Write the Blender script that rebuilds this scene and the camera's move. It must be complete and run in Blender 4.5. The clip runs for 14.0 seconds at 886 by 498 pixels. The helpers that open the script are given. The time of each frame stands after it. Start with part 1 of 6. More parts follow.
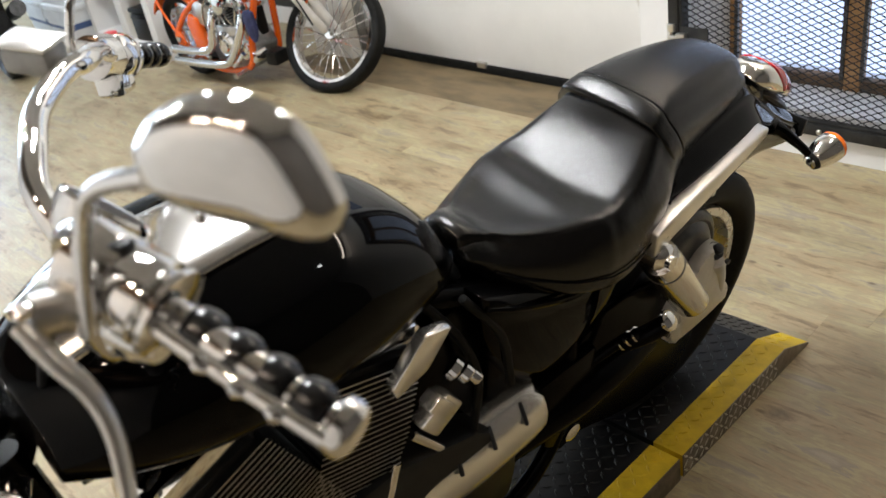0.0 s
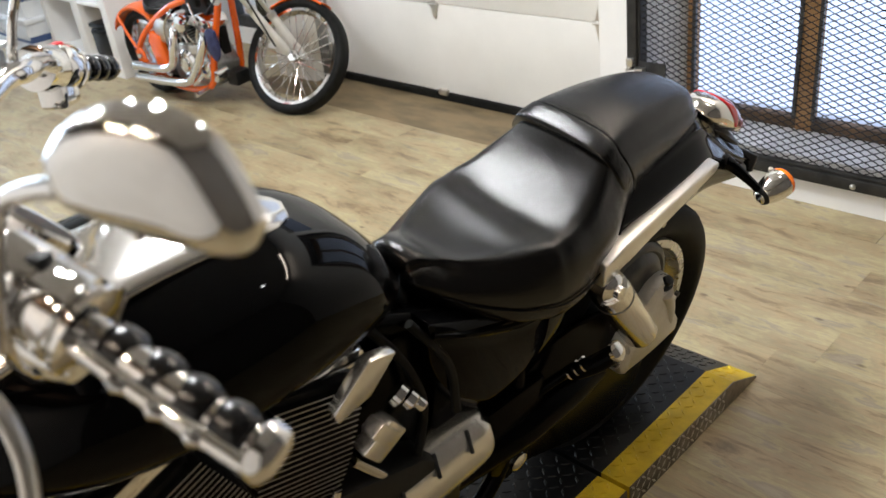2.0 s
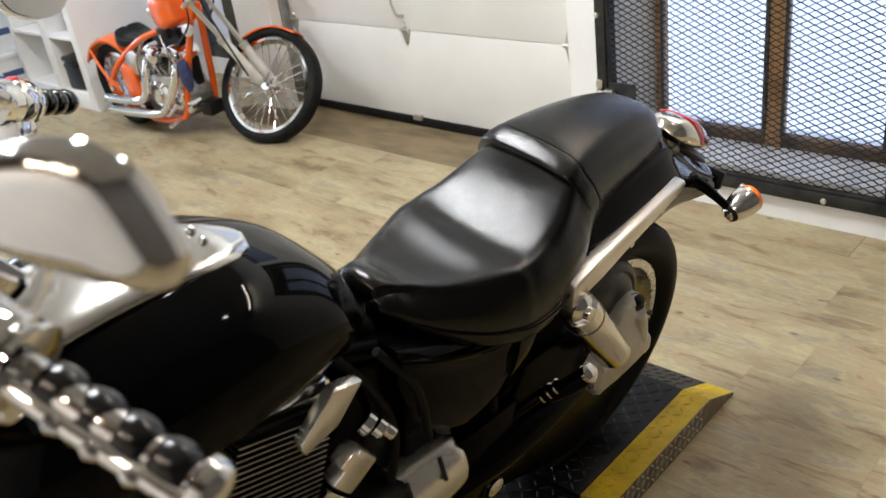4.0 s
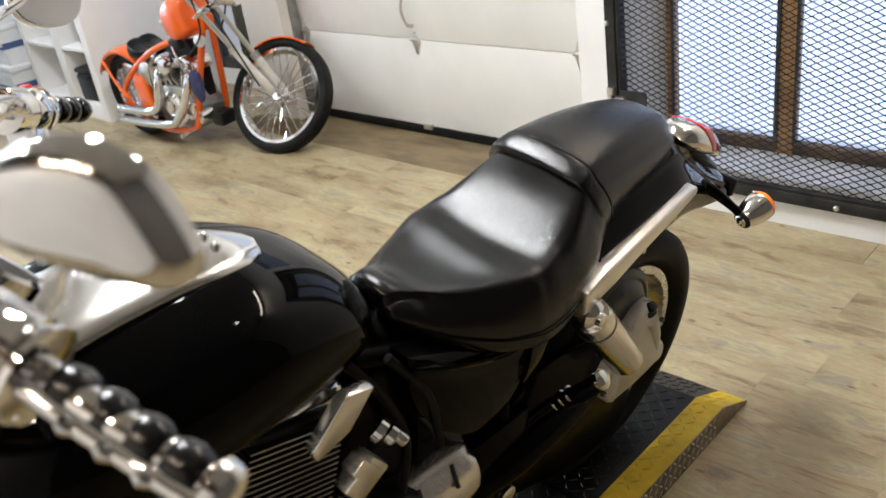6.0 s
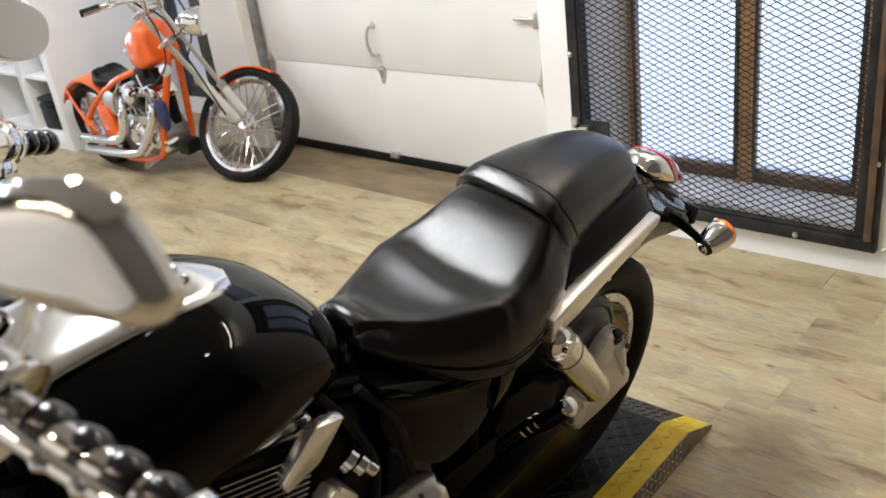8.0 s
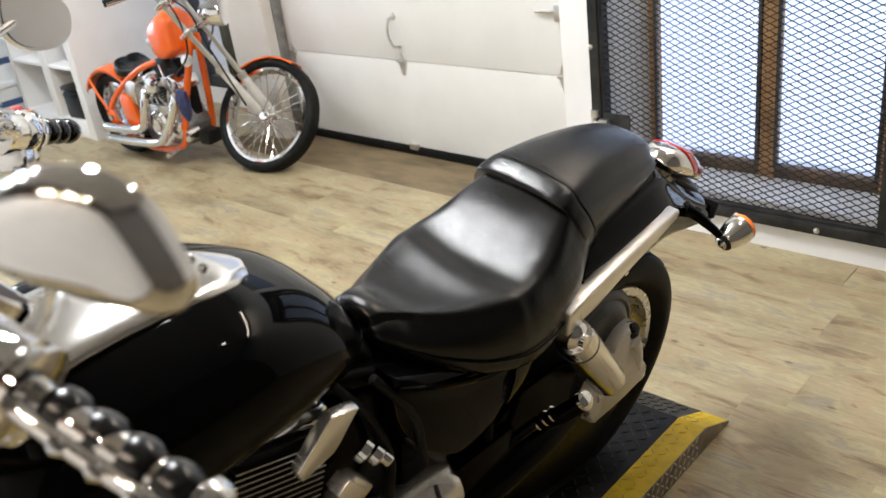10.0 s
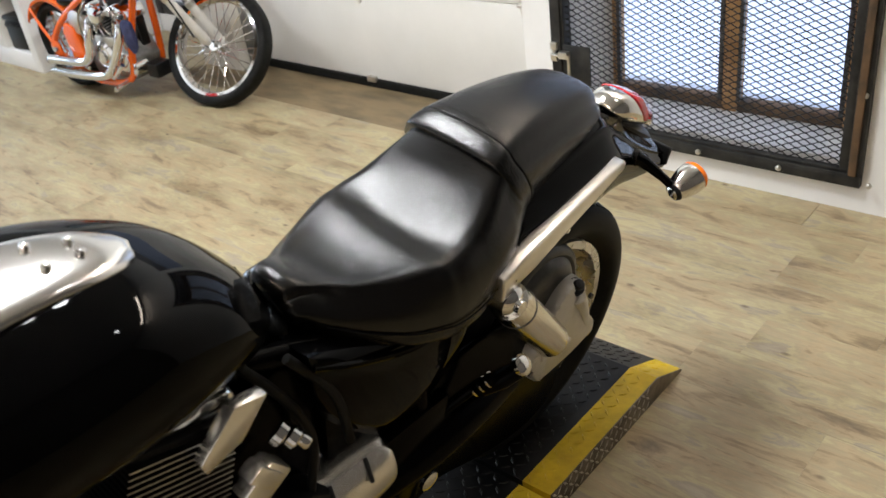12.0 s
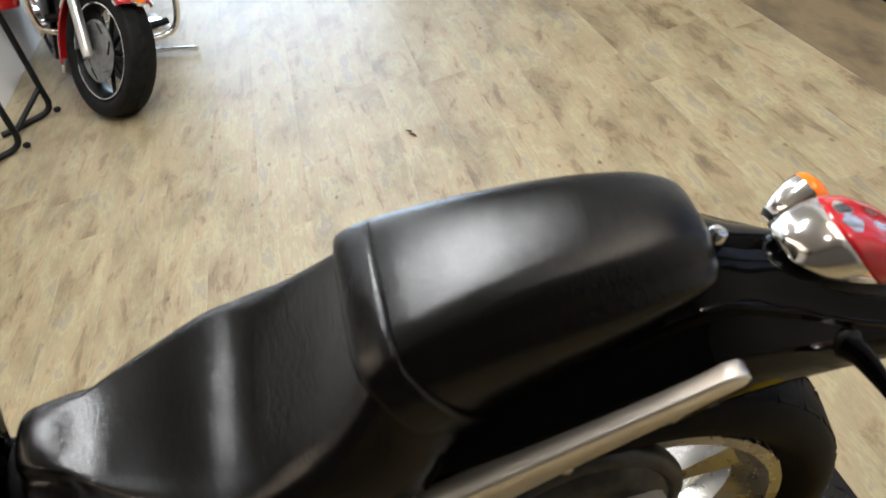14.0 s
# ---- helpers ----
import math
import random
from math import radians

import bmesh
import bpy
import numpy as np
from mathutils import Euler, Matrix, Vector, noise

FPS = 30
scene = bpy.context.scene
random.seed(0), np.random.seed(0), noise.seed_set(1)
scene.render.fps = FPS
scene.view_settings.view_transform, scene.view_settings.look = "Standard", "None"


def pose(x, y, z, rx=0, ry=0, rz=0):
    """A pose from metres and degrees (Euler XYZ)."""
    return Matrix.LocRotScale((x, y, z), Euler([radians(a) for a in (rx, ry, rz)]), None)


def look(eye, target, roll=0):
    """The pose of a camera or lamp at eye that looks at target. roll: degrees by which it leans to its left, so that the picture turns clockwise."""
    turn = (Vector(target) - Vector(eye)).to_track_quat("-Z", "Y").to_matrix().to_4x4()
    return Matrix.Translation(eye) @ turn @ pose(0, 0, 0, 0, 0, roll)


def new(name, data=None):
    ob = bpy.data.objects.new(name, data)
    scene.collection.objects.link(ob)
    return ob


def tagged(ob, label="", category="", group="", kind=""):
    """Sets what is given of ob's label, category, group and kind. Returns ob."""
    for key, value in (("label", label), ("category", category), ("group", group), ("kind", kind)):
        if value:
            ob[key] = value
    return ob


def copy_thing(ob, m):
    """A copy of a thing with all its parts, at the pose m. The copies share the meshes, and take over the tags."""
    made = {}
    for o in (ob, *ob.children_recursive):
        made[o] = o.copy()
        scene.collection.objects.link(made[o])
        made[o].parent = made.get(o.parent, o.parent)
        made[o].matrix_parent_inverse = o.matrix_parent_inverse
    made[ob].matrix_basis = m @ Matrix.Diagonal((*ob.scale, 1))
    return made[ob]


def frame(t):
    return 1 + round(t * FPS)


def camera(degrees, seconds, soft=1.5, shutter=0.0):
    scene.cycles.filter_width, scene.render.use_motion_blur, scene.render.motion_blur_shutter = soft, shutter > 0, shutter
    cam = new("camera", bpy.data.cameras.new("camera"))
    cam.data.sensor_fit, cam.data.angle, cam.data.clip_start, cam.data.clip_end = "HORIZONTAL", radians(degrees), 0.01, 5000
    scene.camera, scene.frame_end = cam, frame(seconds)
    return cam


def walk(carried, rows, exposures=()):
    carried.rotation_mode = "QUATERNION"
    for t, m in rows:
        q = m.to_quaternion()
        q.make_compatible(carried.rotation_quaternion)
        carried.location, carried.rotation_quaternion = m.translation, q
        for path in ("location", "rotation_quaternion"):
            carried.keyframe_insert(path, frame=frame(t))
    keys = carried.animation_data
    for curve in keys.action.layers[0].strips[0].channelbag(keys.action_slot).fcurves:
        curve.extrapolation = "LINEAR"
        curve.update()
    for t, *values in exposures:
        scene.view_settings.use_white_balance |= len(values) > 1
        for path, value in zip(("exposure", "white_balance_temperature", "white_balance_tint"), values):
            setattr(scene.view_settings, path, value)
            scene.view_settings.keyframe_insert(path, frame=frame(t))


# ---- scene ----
EXPOSURE = 0.0
cam = camera(53.8, 14.0)
cam.data.dof.use_dof, cam.data.dof.focus_distance, cam.data.dof.aperture_fstop = True, 2.0, 5.6
PATH = [
    (0, (2.085, -2.927, 1.566), (0.741, -1.836, 0.565), -10.5),
    (0.5, (2.101, -2.885, 1.57), (0.898, -1.602, 0.618), -8.0),
    (1, (2.104, -2.873, 1.564), (0.938, -1.541, 0.632), -7.2),
    (1.5, (2.105, -2.89, 1.559), (0.886, -1.612, 0.622), -6.9),
    (2, (2.093, -2.908, 1.556), (0.795, -1.729, 0.595), -7.4),
    (2.5, (2.09, -2.91, 1.555), (0.772, -1.774, 0.569), -8.2),
    (3, (2.104, -2.89, 1.556), (0.805, -1.674, 0.641), -8.2),
    (5.5, (2.109, -2.883, 1.542), (0.834, -1.649, 0.619), -8.2),
    (6, (2.107, -2.887, 1.545), (0.8, -1.665, 0.651), -8.7),
    (6.5, (2.111, -2.882, 1.53), (0.839, -1.642, 0.612), -8.4),
    (7, (2.122, -2.893, 1.539), (0.863, -1.624, 0.642), -8.6),
    (7.5, (2.114, -2.897, 1.557), (0.854, -1.597, 0.708), -8.0),
    (10, (2.118, -2.896, 1.557), (0.826, -1.634, 0.697), -7.9),
    (10.5, (2.102, -2.894, 1.556), (0.823, -1.602, 0.722), -10.1),
    (11, (2.09, -2.936, 1.574), (0.845, -1.655, 0.676), -11.8),
    (11.5, (2.075, -2.942, 1.596), (0.98, -1.567, 0.642), -9.5),
    (12, (2.103, -2.75, 1.561), (0.891, -1.529, 0.541), -8.2),
    (12.5, (2.091, -2.537, 1.566), (0.81, -1.391, 0.543), -7.8),
    (13, (1.966, -2.294, 1.565), (0.491, -1.463, 0.499), -12.7),
    (13.3, (1.978, -2.084, 1.55), (0.526, -1.306, 0.416), -18.1),
    (13.5, (2.018, -1.957, 1.549), (0.505, -1.266, 0.438), -14.0),
    (13.6, (2.025, -1.881, 1.538), (0.47, -1.352, 0.398), -14.1),
    (13.8, (2.002, -1.77, 1.532), (0.363, -1.512, 0.415), -18.8),
    (14, (1.906, -1.673, 1.5), (0.269, -1.626, 0.352), -17.5),
]
walk(cam, [(t, look(eye, target, roll)) for t, eye, target, roll in PATH], [(0, EXPOSURE - 0.10), (0.8, EXPOSURE - 0.08), (1.5, EXPOSURE + 0.02), (2.5, EXPOSURE - 0.05), (5.5, EXPOSURE - 0.04), (7.5, EXPOSURE + 0.01), (10.3, EXPOSURE + 0.06), (11.0, EXPOSURE - 0.02), (11.5, EXPOSURE + 0.04), (12.0, EXPOSURE - 0.02), (12.5, EXPOSURE - 0.06), (13.0, EXPOSURE - 0.17), (13.5, EXPOSURE - 0.17), (14.0, EXPOSURE - 0.2)])

# ---- world and light ----
world = bpy.data.worlds.new("world")
scene.world = world
world.use_nodes = True
wn = world.node_tree.nodes
sky = wn.new("ShaderNodeTexSky")
sky.sky_type, sky.sun_disc = "NISHITA", False
sky.sun_elevation, sky.sun_rotation = radians(25), radians(40)
world.node_tree.links.new(sky.outputs[0], wn["Background"].inputs[0])
wn["Background"].inputs[1].default_value = 0.1
LAMP_WATTS = 21.0
LAMP_COLOR = (0.93, 0.97, 1.02)
TUBE_WATTS = 17.0
NEAR_COLOR = (0.95, 0.97, 0.99)
SPOT_COLOR = (1.0, 0.80, 0.62)

# ---- helpers for building ----
V = Vector


def mesh_of(bm, name, smooth=True, angle=40):
    me = bpy.data.meshes.new(name)
    bmesh.ops.recalc_face_normals(bm, faces=bm.faces[:])
    bm.to_mesh(me)
    bm.free()
    if smooth:
        me.shade_smooth()
        me.set_sharp_from_angle(angle=radians(angle))
    return me


def part(name, bm, material, parent=None, label="", smooth=True, angle=40):
    """Links a bmesh as one mesh object under a thing or a part."""
    ob = new(name, mesh_of(bm, name, smooth, angle))
    for m in (material if isinstance(material, (list, tuple)) else (material,)):
        ob.data.materials.append(m)
    if parent:
        ob.parent = parent
    if label:
        ob["label"] = label
    return ob


def thing(name, m, label, category, group=""):
    ob = new(name)
    ob.empty_display_size = 0.1
    ob.matrix_world = m
    return tagged(ob, label, category, group)


def put(bm, other_m):
    bmesh.ops.transform(bm, matrix=other_m, verts=bm.verts[:])
    return bm


def box(bm, lo, hi, bevel=0.0, m=None):
    """A box between two corners, with rounded edges, turned by m about its own place."""
    lo, hi = V(lo), V(hi)
    c, s = (lo + hi) / 2, hi - lo
    made = bmesh.ops.create_cube(bm, size=1.0)["verts"]
    for v in made:
        v.co = V((v.co.x * s.x, v.co.y * s.y, v.co.z * s.z))
    if bevel:
        edges = list({e for v in made for e in v.link_edges})
        r = bmesh.ops.bevel(bm, geom=edges, offset=bevel, segments=2, affect="EDGES", profile=0.5)
        made = list({v for f in r["faces"] for v in f.verts} | {v for v in made if v.is_valid})
    full = Matrix.Translation(c) @ (m or Matrix())
    for v in made:
        v.co = full @ v.co
    return bm


def ring_frame(d):
    d = V(d).normalized()
    a = d.orthogonal().normalized()
    return a, d.cross(a)


def cyl(bm, p0, p1, r0, r1=None, seg=20, cap=True):
    p0, p1, r1 = V(p0), V(p1), r0 if r1 is None else r1
    a, b = ring_frame(p1 - p0)
    rings = []
    for p, r in ((p0, r0), (p1, r1)):
        rings.append([bm.verts.new(p + (a * math.cos(t) + b * math.sin(t)) * r) for t in [2 * math.pi * i / seg for i in range(seg)]])
    for i in range(seg):
        bm.faces.new((rings[0][i], rings[0][(i + 1) % seg], rings[1][(i + 1) % seg], rings[1][i]))
    if cap:
        bm.faces.new(rings[0][::-1])
        bm.faces.new(rings[1])
    return bm


def revolve(bm, p0, d, profile, seg=32, closed=False):
    """Turns rows of (distance along d, radius) round the axis through p0."""
    p0, d = V(p0), V(d).normalized()
    a, b = ring_frame(d)
    rings = []
    for h, r in profile:
        r = max(r, 1e-5)
        rings.append([bm.verts.new(p0 + d * h + (a * math.cos(2 * math.pi * i / seg) + b * math.sin(2 * math.pi * i / seg)) * r) for i in range(seg)])
    rows = list(zip(rings, rings[1:])) + ([(rings[-1], rings[0])] if closed else [])
    for lo, hi in rows:
        for i in range(seg):
            bm.faces.new((lo[i], lo[(i + 1) % seg], hi[(i + 1) % seg], hi[i]))
    if not closed:
        bm.faces.new(rings[0][::-1])
        bm.faces.new(rings[-1])
    return bm


def spline(points, n):
    """Catmull-Rom through points, n steps a span."""
    p = np.array(points, float)
    p = np.vstack([2 * p[0] - p[1], p, 2 * p[-1] - p[-2]])
    out = []
    for i in range(1, len(p) - 2):
        for k in range(n):
            t = k / n
            a, b, c, d = p[i - 1], p[i], p[i + 1], p[i + 2]
            out.append(0.5 * (2 * b + (c - a) * t + (2 * a - 5 * b + 4 * c - d) * t * t + (3 * b - a - 3 * c + d) * t**3))
    out.append(p[-2])
    return np.array(out)


def sweep(bm, points, r, seg=12, steps=6, flat=1.0, side=None):
    """A tube along a smooth line; r may be a list of radii, one a point."""
    rs = np.interp(np.linspace(0, 1, (len(points) - 1) * steps + 1), np.linspace(0, 1, len(points)), r if isinstance(r, (list, tuple)) else [r] * len(points))
    line = [V(q) for q in spline(points, steps)]
    up, rings = None, []
    for i, p in enumerate(line):
        d = (line[min(i + 1, len(line) - 1)] - line[max(i - 1, 0)]).normalized()
        if up is None:
            up = V(side) if side else d.orthogonal()
        up = (up - d * up.dot(d)).normalized()
        w = d.cross(up)
        rings.append([bm.verts.new(p + (up * math.cos(t) + w * math.sin(t) * flat) * rs[i]) for t in [2 * math.pi * k / seg for k in range(seg)]])
    for lo, hi in zip(rings, rings[1:]):
        for i in range(seg):
            bm.faces.new((lo[i], lo[(i + 1) % seg], hi[(i + 1) % seg], hi[i]))
    bm.faces.new(rings[0][::-1])
    bm.faces.new(rings[-1])
    return bm


def ball(bm, c, r, seg=16, m=None):
    made = bmesh.ops.create_uvsphere(bm, u_segments=seg, v_segments=max(6, seg // 2), radius=1.0)["verts"]
    r = V((r, r, r)) if isinstance(r, (int, float)) else V(r)
    full = Matrix.Translation(V(c)) @ (m or Matrix()) @ Matrix.Diagonal((*r, 1))
    for v in made:
        v.co = full @ v.co
    return bm


def skin(bm, rings, closed=False, caps=True):
    """Faces between rows of points of equal length."""
    rows = [[bm.verts.new(V(p)) for p in ring] for ring in rings]
    for lo, hi in zip(rows, rows[1:]):
        n = len(lo)
        for i in range(n if closed else n - 1):
            bm.faces.new((lo[i], lo[(i + 1) % n], hi[(i + 1) % n], hi[i]))
    if caps:
        bm.faces.new(rows[0][::-1])
        bm.faces.new(rows[-1])
    return bm


def loft(bm, keys, around=5, along=5, caps=True):
    """A body from cross-sections. keys: rows of (x, half-section), a half-section being points (y, z) from the bottom rim over the
    left side to the middle of the top; it is mirrored. Smooth both ways."""
    full = []
    for x, half in keys:
        half = np.array(half, float)
        both = np.vstack([half, (half * [-1, 1])[-2::-1]])
        line = spline(both, around)
        full.append(np.c_[np.full(len(line), x), line])
    full = np.array(full)
    n, k, _ = full.shape
    body = spline(full.reshape(n, -1), along).reshape(-1, k, 3)
    return skin(bm, body, closed=True, caps=caps)


def prism(bm, outline, axis, lo, hi, bevel=0.0):
    """An outline of (a, b) pairs drawn out along an axis: 'x' takes (y, z), 'y' takes (x, z), 'z' takes (x, y)."""
    def at(a, b, c):
        return {"x": (c, a, b), "y": (a, c, b), "z": (a, b, c)}[axis]
    rows = [[bm.verts.new(at(a, b, c)) for a, b in outline] for c in (lo, hi)]
    n = len(outline)
    faces = [bm.faces.new((rows[0][i], rows[0][(i + 1) % n], rows[1][(i + 1) % n], rows[1][i])) for i in range(n)]
    faces += [bm.faces.new(rows[0][::-1]), bm.faces.new(rows[1])]
    if bevel:
        bmesh.ops.recalc_face_normals(bm, faces=faces)
        edges = list({e for f in faces for e in f.edges})
        bmesh.ops.bevel(bm, geom=edges, offset=bevel, segments=2, affect="EDGES", profile=0.5)
    return bm


B = bmesh.new


# ---- materials ----
def material(name, color=(0.8, 0.8, 0.8), rough=0.5, metal=0.0, coat=0.0, spec=0.5):
    m = bpy.data.materials.new(name)
    m.use_nodes = True
    b = m.node_tree.nodes["Principled BSDF"]
    b.inputs["Base Color"].default_value = (*color, 1)
    b.inputs["Roughness"].default_value = rough
    b.inputs["Metallic"].default_value = metal
    b.inputs["Coat Weight"].default_value = coat
    b.inputs["Coat Roughness"].default_value = 0.03
    b.inputs["Specular IOR Level"].default_value = spec
    return m


def node(m, kind, **values):
    n = m.node_tree.nodes.new("ShaderNode" + kind)
    for k, v in values.items():
        if k in n.inputs:
            n.inputs[k].default_value = v
    return n


def link(m, a, b):
    m.node_tree.links.new(a, b)


def coords(m, scale=(1, 1, 1), offset=None):
    tc, mp = node(m, "TexCoord"), node(m, "Mapping")
    mp.inputs["Scale"].default_value = scale
    link(m, tc.outputs["Object"], mp.inputs["Vector"])
    if offset is not None:
        link(m, offset, mp.inputs["Location"])
    return mp.outputs["Vector"]


def ramp(m, fac, stops):
    r = node(m, "ValToRGB")
    e = r.color_ramp.elements
    while len(e) < len(stops):
        e.new(0.5)
    for el, (pos, c) in zip(e, stops):
        el.position, el.color = pos, (*c, 1) if len(c) == 3 else c
    link(m, fac, r.inputs["Fac"])
    return r.outputs["Color"]


def bsdf(m):
    return m.node_tree.nodes["Principled BSDF"]


def mottle(m, color_a, color_b, scale=6.0, detail=6.0, rough=None, bump=0.0, bump_scale=60.0, lo=0.35, hi=0.65, distance=0.002, stretch=(1, 1, 1)):
    """Uneven colour, gloss and fine relief."""
    v = coords(m, stretch)
    n1 = node(m, "TexNoise", Scale=scale, Detail=detail, Roughness=0.6)
    link(m, v, n1.inputs["Vector"])
    link(m, ramp(m, n1.outputs["Fac"], [(lo, color_a), (hi, color_b)]), bsdf(m).inputs["Base Color"])
    n2 = node(m, "TexNoise", Scale=bump_scale, Detail=5.0)
    link(m, v, n2.inputs["Vector"])
    if rough:
        mr = node(m, "MapRange")
        mr.inputs["To Min"].default_value, mr.inputs["To Max"].default_value = rough
        link(m, n1.outputs["Fac"], mr.inputs["Value"])
        link(m, mr.outputs["Result"], bsdf(m).inputs["Roughness"])
    if bump:
        bp = node(m, "Bump", Strength=bump, Distance=distance)
        link(m, n2.outputs["Fac"], bp.inputs["Height"])
        link(m, bp.outputs["Normal"], bsdf(m).inputs["Normal"])
    return m


def wood_floor(name):
    m = material(name, rough=0.35)
    info = node(m, "ObjectInfo")
    geo = node(m, "NewGeometry")
    add = node(m, "Math")
    add.operation = "ADD"
    link(m, info.outputs["Random"], add.inputs[0])
    link(m, geo.outputs["Random Per Island"], add.inputs[1])
    mul = node(m, "VectorMath")
    mul.operation = "SCALE"
    comb = node(m, "CombineXYZ")
    for i in range(3):
        link(m, add.outputs[0], comb.inputs[i])
    mul.inputs["Scale"].default_value = 37.0
    link(m, comb.outputs[0], mul.inputs[0])
    v = coords(m, (1.25, 4.6, 1.0), mul.outputs[0])
    n1 = node(m, "TexNoise", Scale=3.0, Detail=10.0, Roughness=0.66, Distortion=0.4)
    link(m, v, n1.inputs["Vector"])
    base = ramp(m, n1.outputs["Fac"], [(0.30, (0.130, 0.093, 0.047)), (0.40, (0.222, 0.165, 0.083)), (0.455, (0.305, 0.232, 0.122)), (0.51, (0.262, 0.215, 0.122)), (0.56, (0.325, 0.276, 0.140)), (0.62, (0.232, 0.198, 0.142)), (0.74, (0.315, 0.272, 0.190))])
    # fine streaks along the board
    v2 = coords(m, (1.5, 45.0, 1.0), mul.outputs[0])
    n2 = node(m, "TexNoise", Scale=3.0, Detail=6.0, Roughness=0.7)
    link(m, v2, n2.inputs["Vector"])
    mix = node(m, "MixRGB")
    mix.blend_type = "MULTIPLY"
    mix.inputs["Fac"].default_value = 0.26
    link(m, base, mix.inputs["Color1"])
    link(m, ramp(m, n2.outputs["Fac"], [(0.35, (0.55, 0.48, 0.40)), (0.55, (1, 1, 1))]), mix.inputs["Color2"])
    # knots
    v3 = coords(m, (1.0, 1.9, 1.0), mul.outputs[0])
    vor = node(m, "TexVoronoi", Scale=4.6)
    link(m, v3, vor.inputs["Vector"])
    mix2 = node(m, "MixRGB")
    mix2.blend_type = "MULTIPLY"
    mix2.inputs["Fac"].default_value = 0.8
    link(m, mix.outputs["Color"], mix2.inputs["Color1"])
    link(m, ramp(m, vor.outputs["Distance"], [(0.03, (0.26, 0.20, 0.14)), (0.085, (1, 1, 1))]), mix2.inputs["Color2"])
    # board to board
    hsv = node(m, "HueSaturation", Saturation=0.87)
    mr = node(m, "MapRange")
    mr.inputs["From Max"].default_value = 1.0
    mr.inputs["To Min"].default_value, mr.inputs["To Max"].default_value = 1.06, 1.18
    link(m, add.outputs[0], mr.inputs["Value"])
    link(m, mr.outputs["Result"], hsv.inputs["Value"])
    # broad soft blotches
    v4 = coords(m, (1.0, 2.2, 1.0), mul.outputs[0])
    n4 = node(m, "TexNoise", Scale=2.6, Detail=4.0, Roughness=0.6)
    link(m, v4, n4.inputs["Vector"])
    mix3 = node(m, "MixRGB")
    mix3.blend_type = "MULTIPLY"
    mix3.inputs["Fac"].default_value = 1.0
    link(m, mix2.outputs["Color"], mix3.inputs["Color1"])
    link(m, ramp(m, n4.outputs["Fac"], [(0.30, (0.66, 0.59, 0.48)), (0.48, (1.0, 0.97, 0.90)), (0.65, (1.13, 1.10, 1.02))]), mix3.inputs["Color2"])
    link(m, mix3.outputs["Color"], hsv.inputs["Color"])
    link(m, hsv.outputs["Color"], bsdf(m).inputs["Base Color"])
    mr2 = node(m, "MapRange")
    mr2.inputs["To Min"].default_value, mr2.inputs["To Max"].default_value = 0.36, 0.52
    link(m, n1.outputs["Fac"], mr2.inputs["Value"])
    link(m, mr2.outputs["Result"], bsdf(m).inputs["Roughness"])
    bp = node(m, "Bump", Strength=0.25, Distance=0.001)
    link(m, n2.outputs["Fac"], bp.inputs["Height"])
    link(m, bp.outputs["Normal"], bsdf(m).inputs["Normal"])
    return m


def leather(name):
    m = material(name, (0.0022, 0.0021, 0.0020), 0.3, spec=0.38)
    v = coords(m)
    vor = node(m, "TexVoronoi", Scale=420.0)
    link(m, v, vor.inputs["Vector"])
    n1 = node(m, "TexNoise", Scale=9.0, Detail=3.0)
    link(m, v, n1.inputs["Vector"])
    mr = node(m, "MapRange")
    mr.inputs["To Min"].default_value, mr.inputs["To Max"].default_value = 0.18, 0.27
    link(m, n1.outputs["Fac"], mr.inputs["Value"])
    link(m, mr.outputs["Result"], bsdf(m).inputs["Roughness"])
    # fine wrinkles across the grain
    v2 = coords(m, (2.4, 1.0, 1.0))
    n2 = node(m, "TexNoise", Scale=66.0, Detail=3.0, Roughness=0.5, Distortion=1.0)
    link(m, v2, n2.inputs["Vector"])
    b1 = node(m, "Bump", Strength=0.45, Distance=0.0006)
    link(m, vor.outputs["Distance"], b1.inputs["Height"])
    b2 = node(m, "Bump", Strength=0.34, Distance=0.0014)
    link(m, n2.outputs["Fac"], b2.inputs["Height"])
    link(m, b1.outputs["Normal"], b2.inputs["Normal"])
    link(m, b2.outputs["Normal"], bsdf(m).inputs["Normal"])
    return m


M_FLOOR = wood_floor("vinyl_plank")
M_PLY = mottle(material("stained_plywood", rough=0.55), (0.075, 0.052, 0.026), (0.205, 0.150, 0.080), 3.2, 9.0, (0.45, 0.7), 0.4, 80, 0.32, 0.56, stretch=(0.8, 2.4, 1))
M_WALL = mottle(material("white_wall_paint", rough=0.55), (0.77, 0.76, 0.74), (0.84, 0.83, 0.81), 2.5, 5.0, (0.45, 0.6), 0.12, 220)
M_CEIL = mottle(material("ceiling_paint", rough=0.8), (0.40, 0.385, 0.36), (0.47, 0.455, 0.43), 3.0, 4.0, None, 0.1, 200)
# dark colour for unseen surfaces, keeps reflections in black and chrome dark
M_DARKREFLECT = mottle(material("dark_reflection_paint", rough=0.7), (0.060, 0.052, 0.044), (0.090, 0.078, 0.066), 2.5, 5.0, (0.6, 0.8), 0.12, 220)
M_DOOR = mottle(material("garage_door_paint", rough=0.4), (0.69, 0.675, 0.635), (0.76, 0.745, 0.705), 1.6, 6.0, (0.32, 0.5), 0.1, 160)
M_COLUMN = mottle(material("column_paint", rough=0.5), (0.55, 0.52, 0.46), (0.64, 0.61, 0.55), 2.0, 5.0, None, 0.1, 160)
M_LEATHER = leather("black_leather")
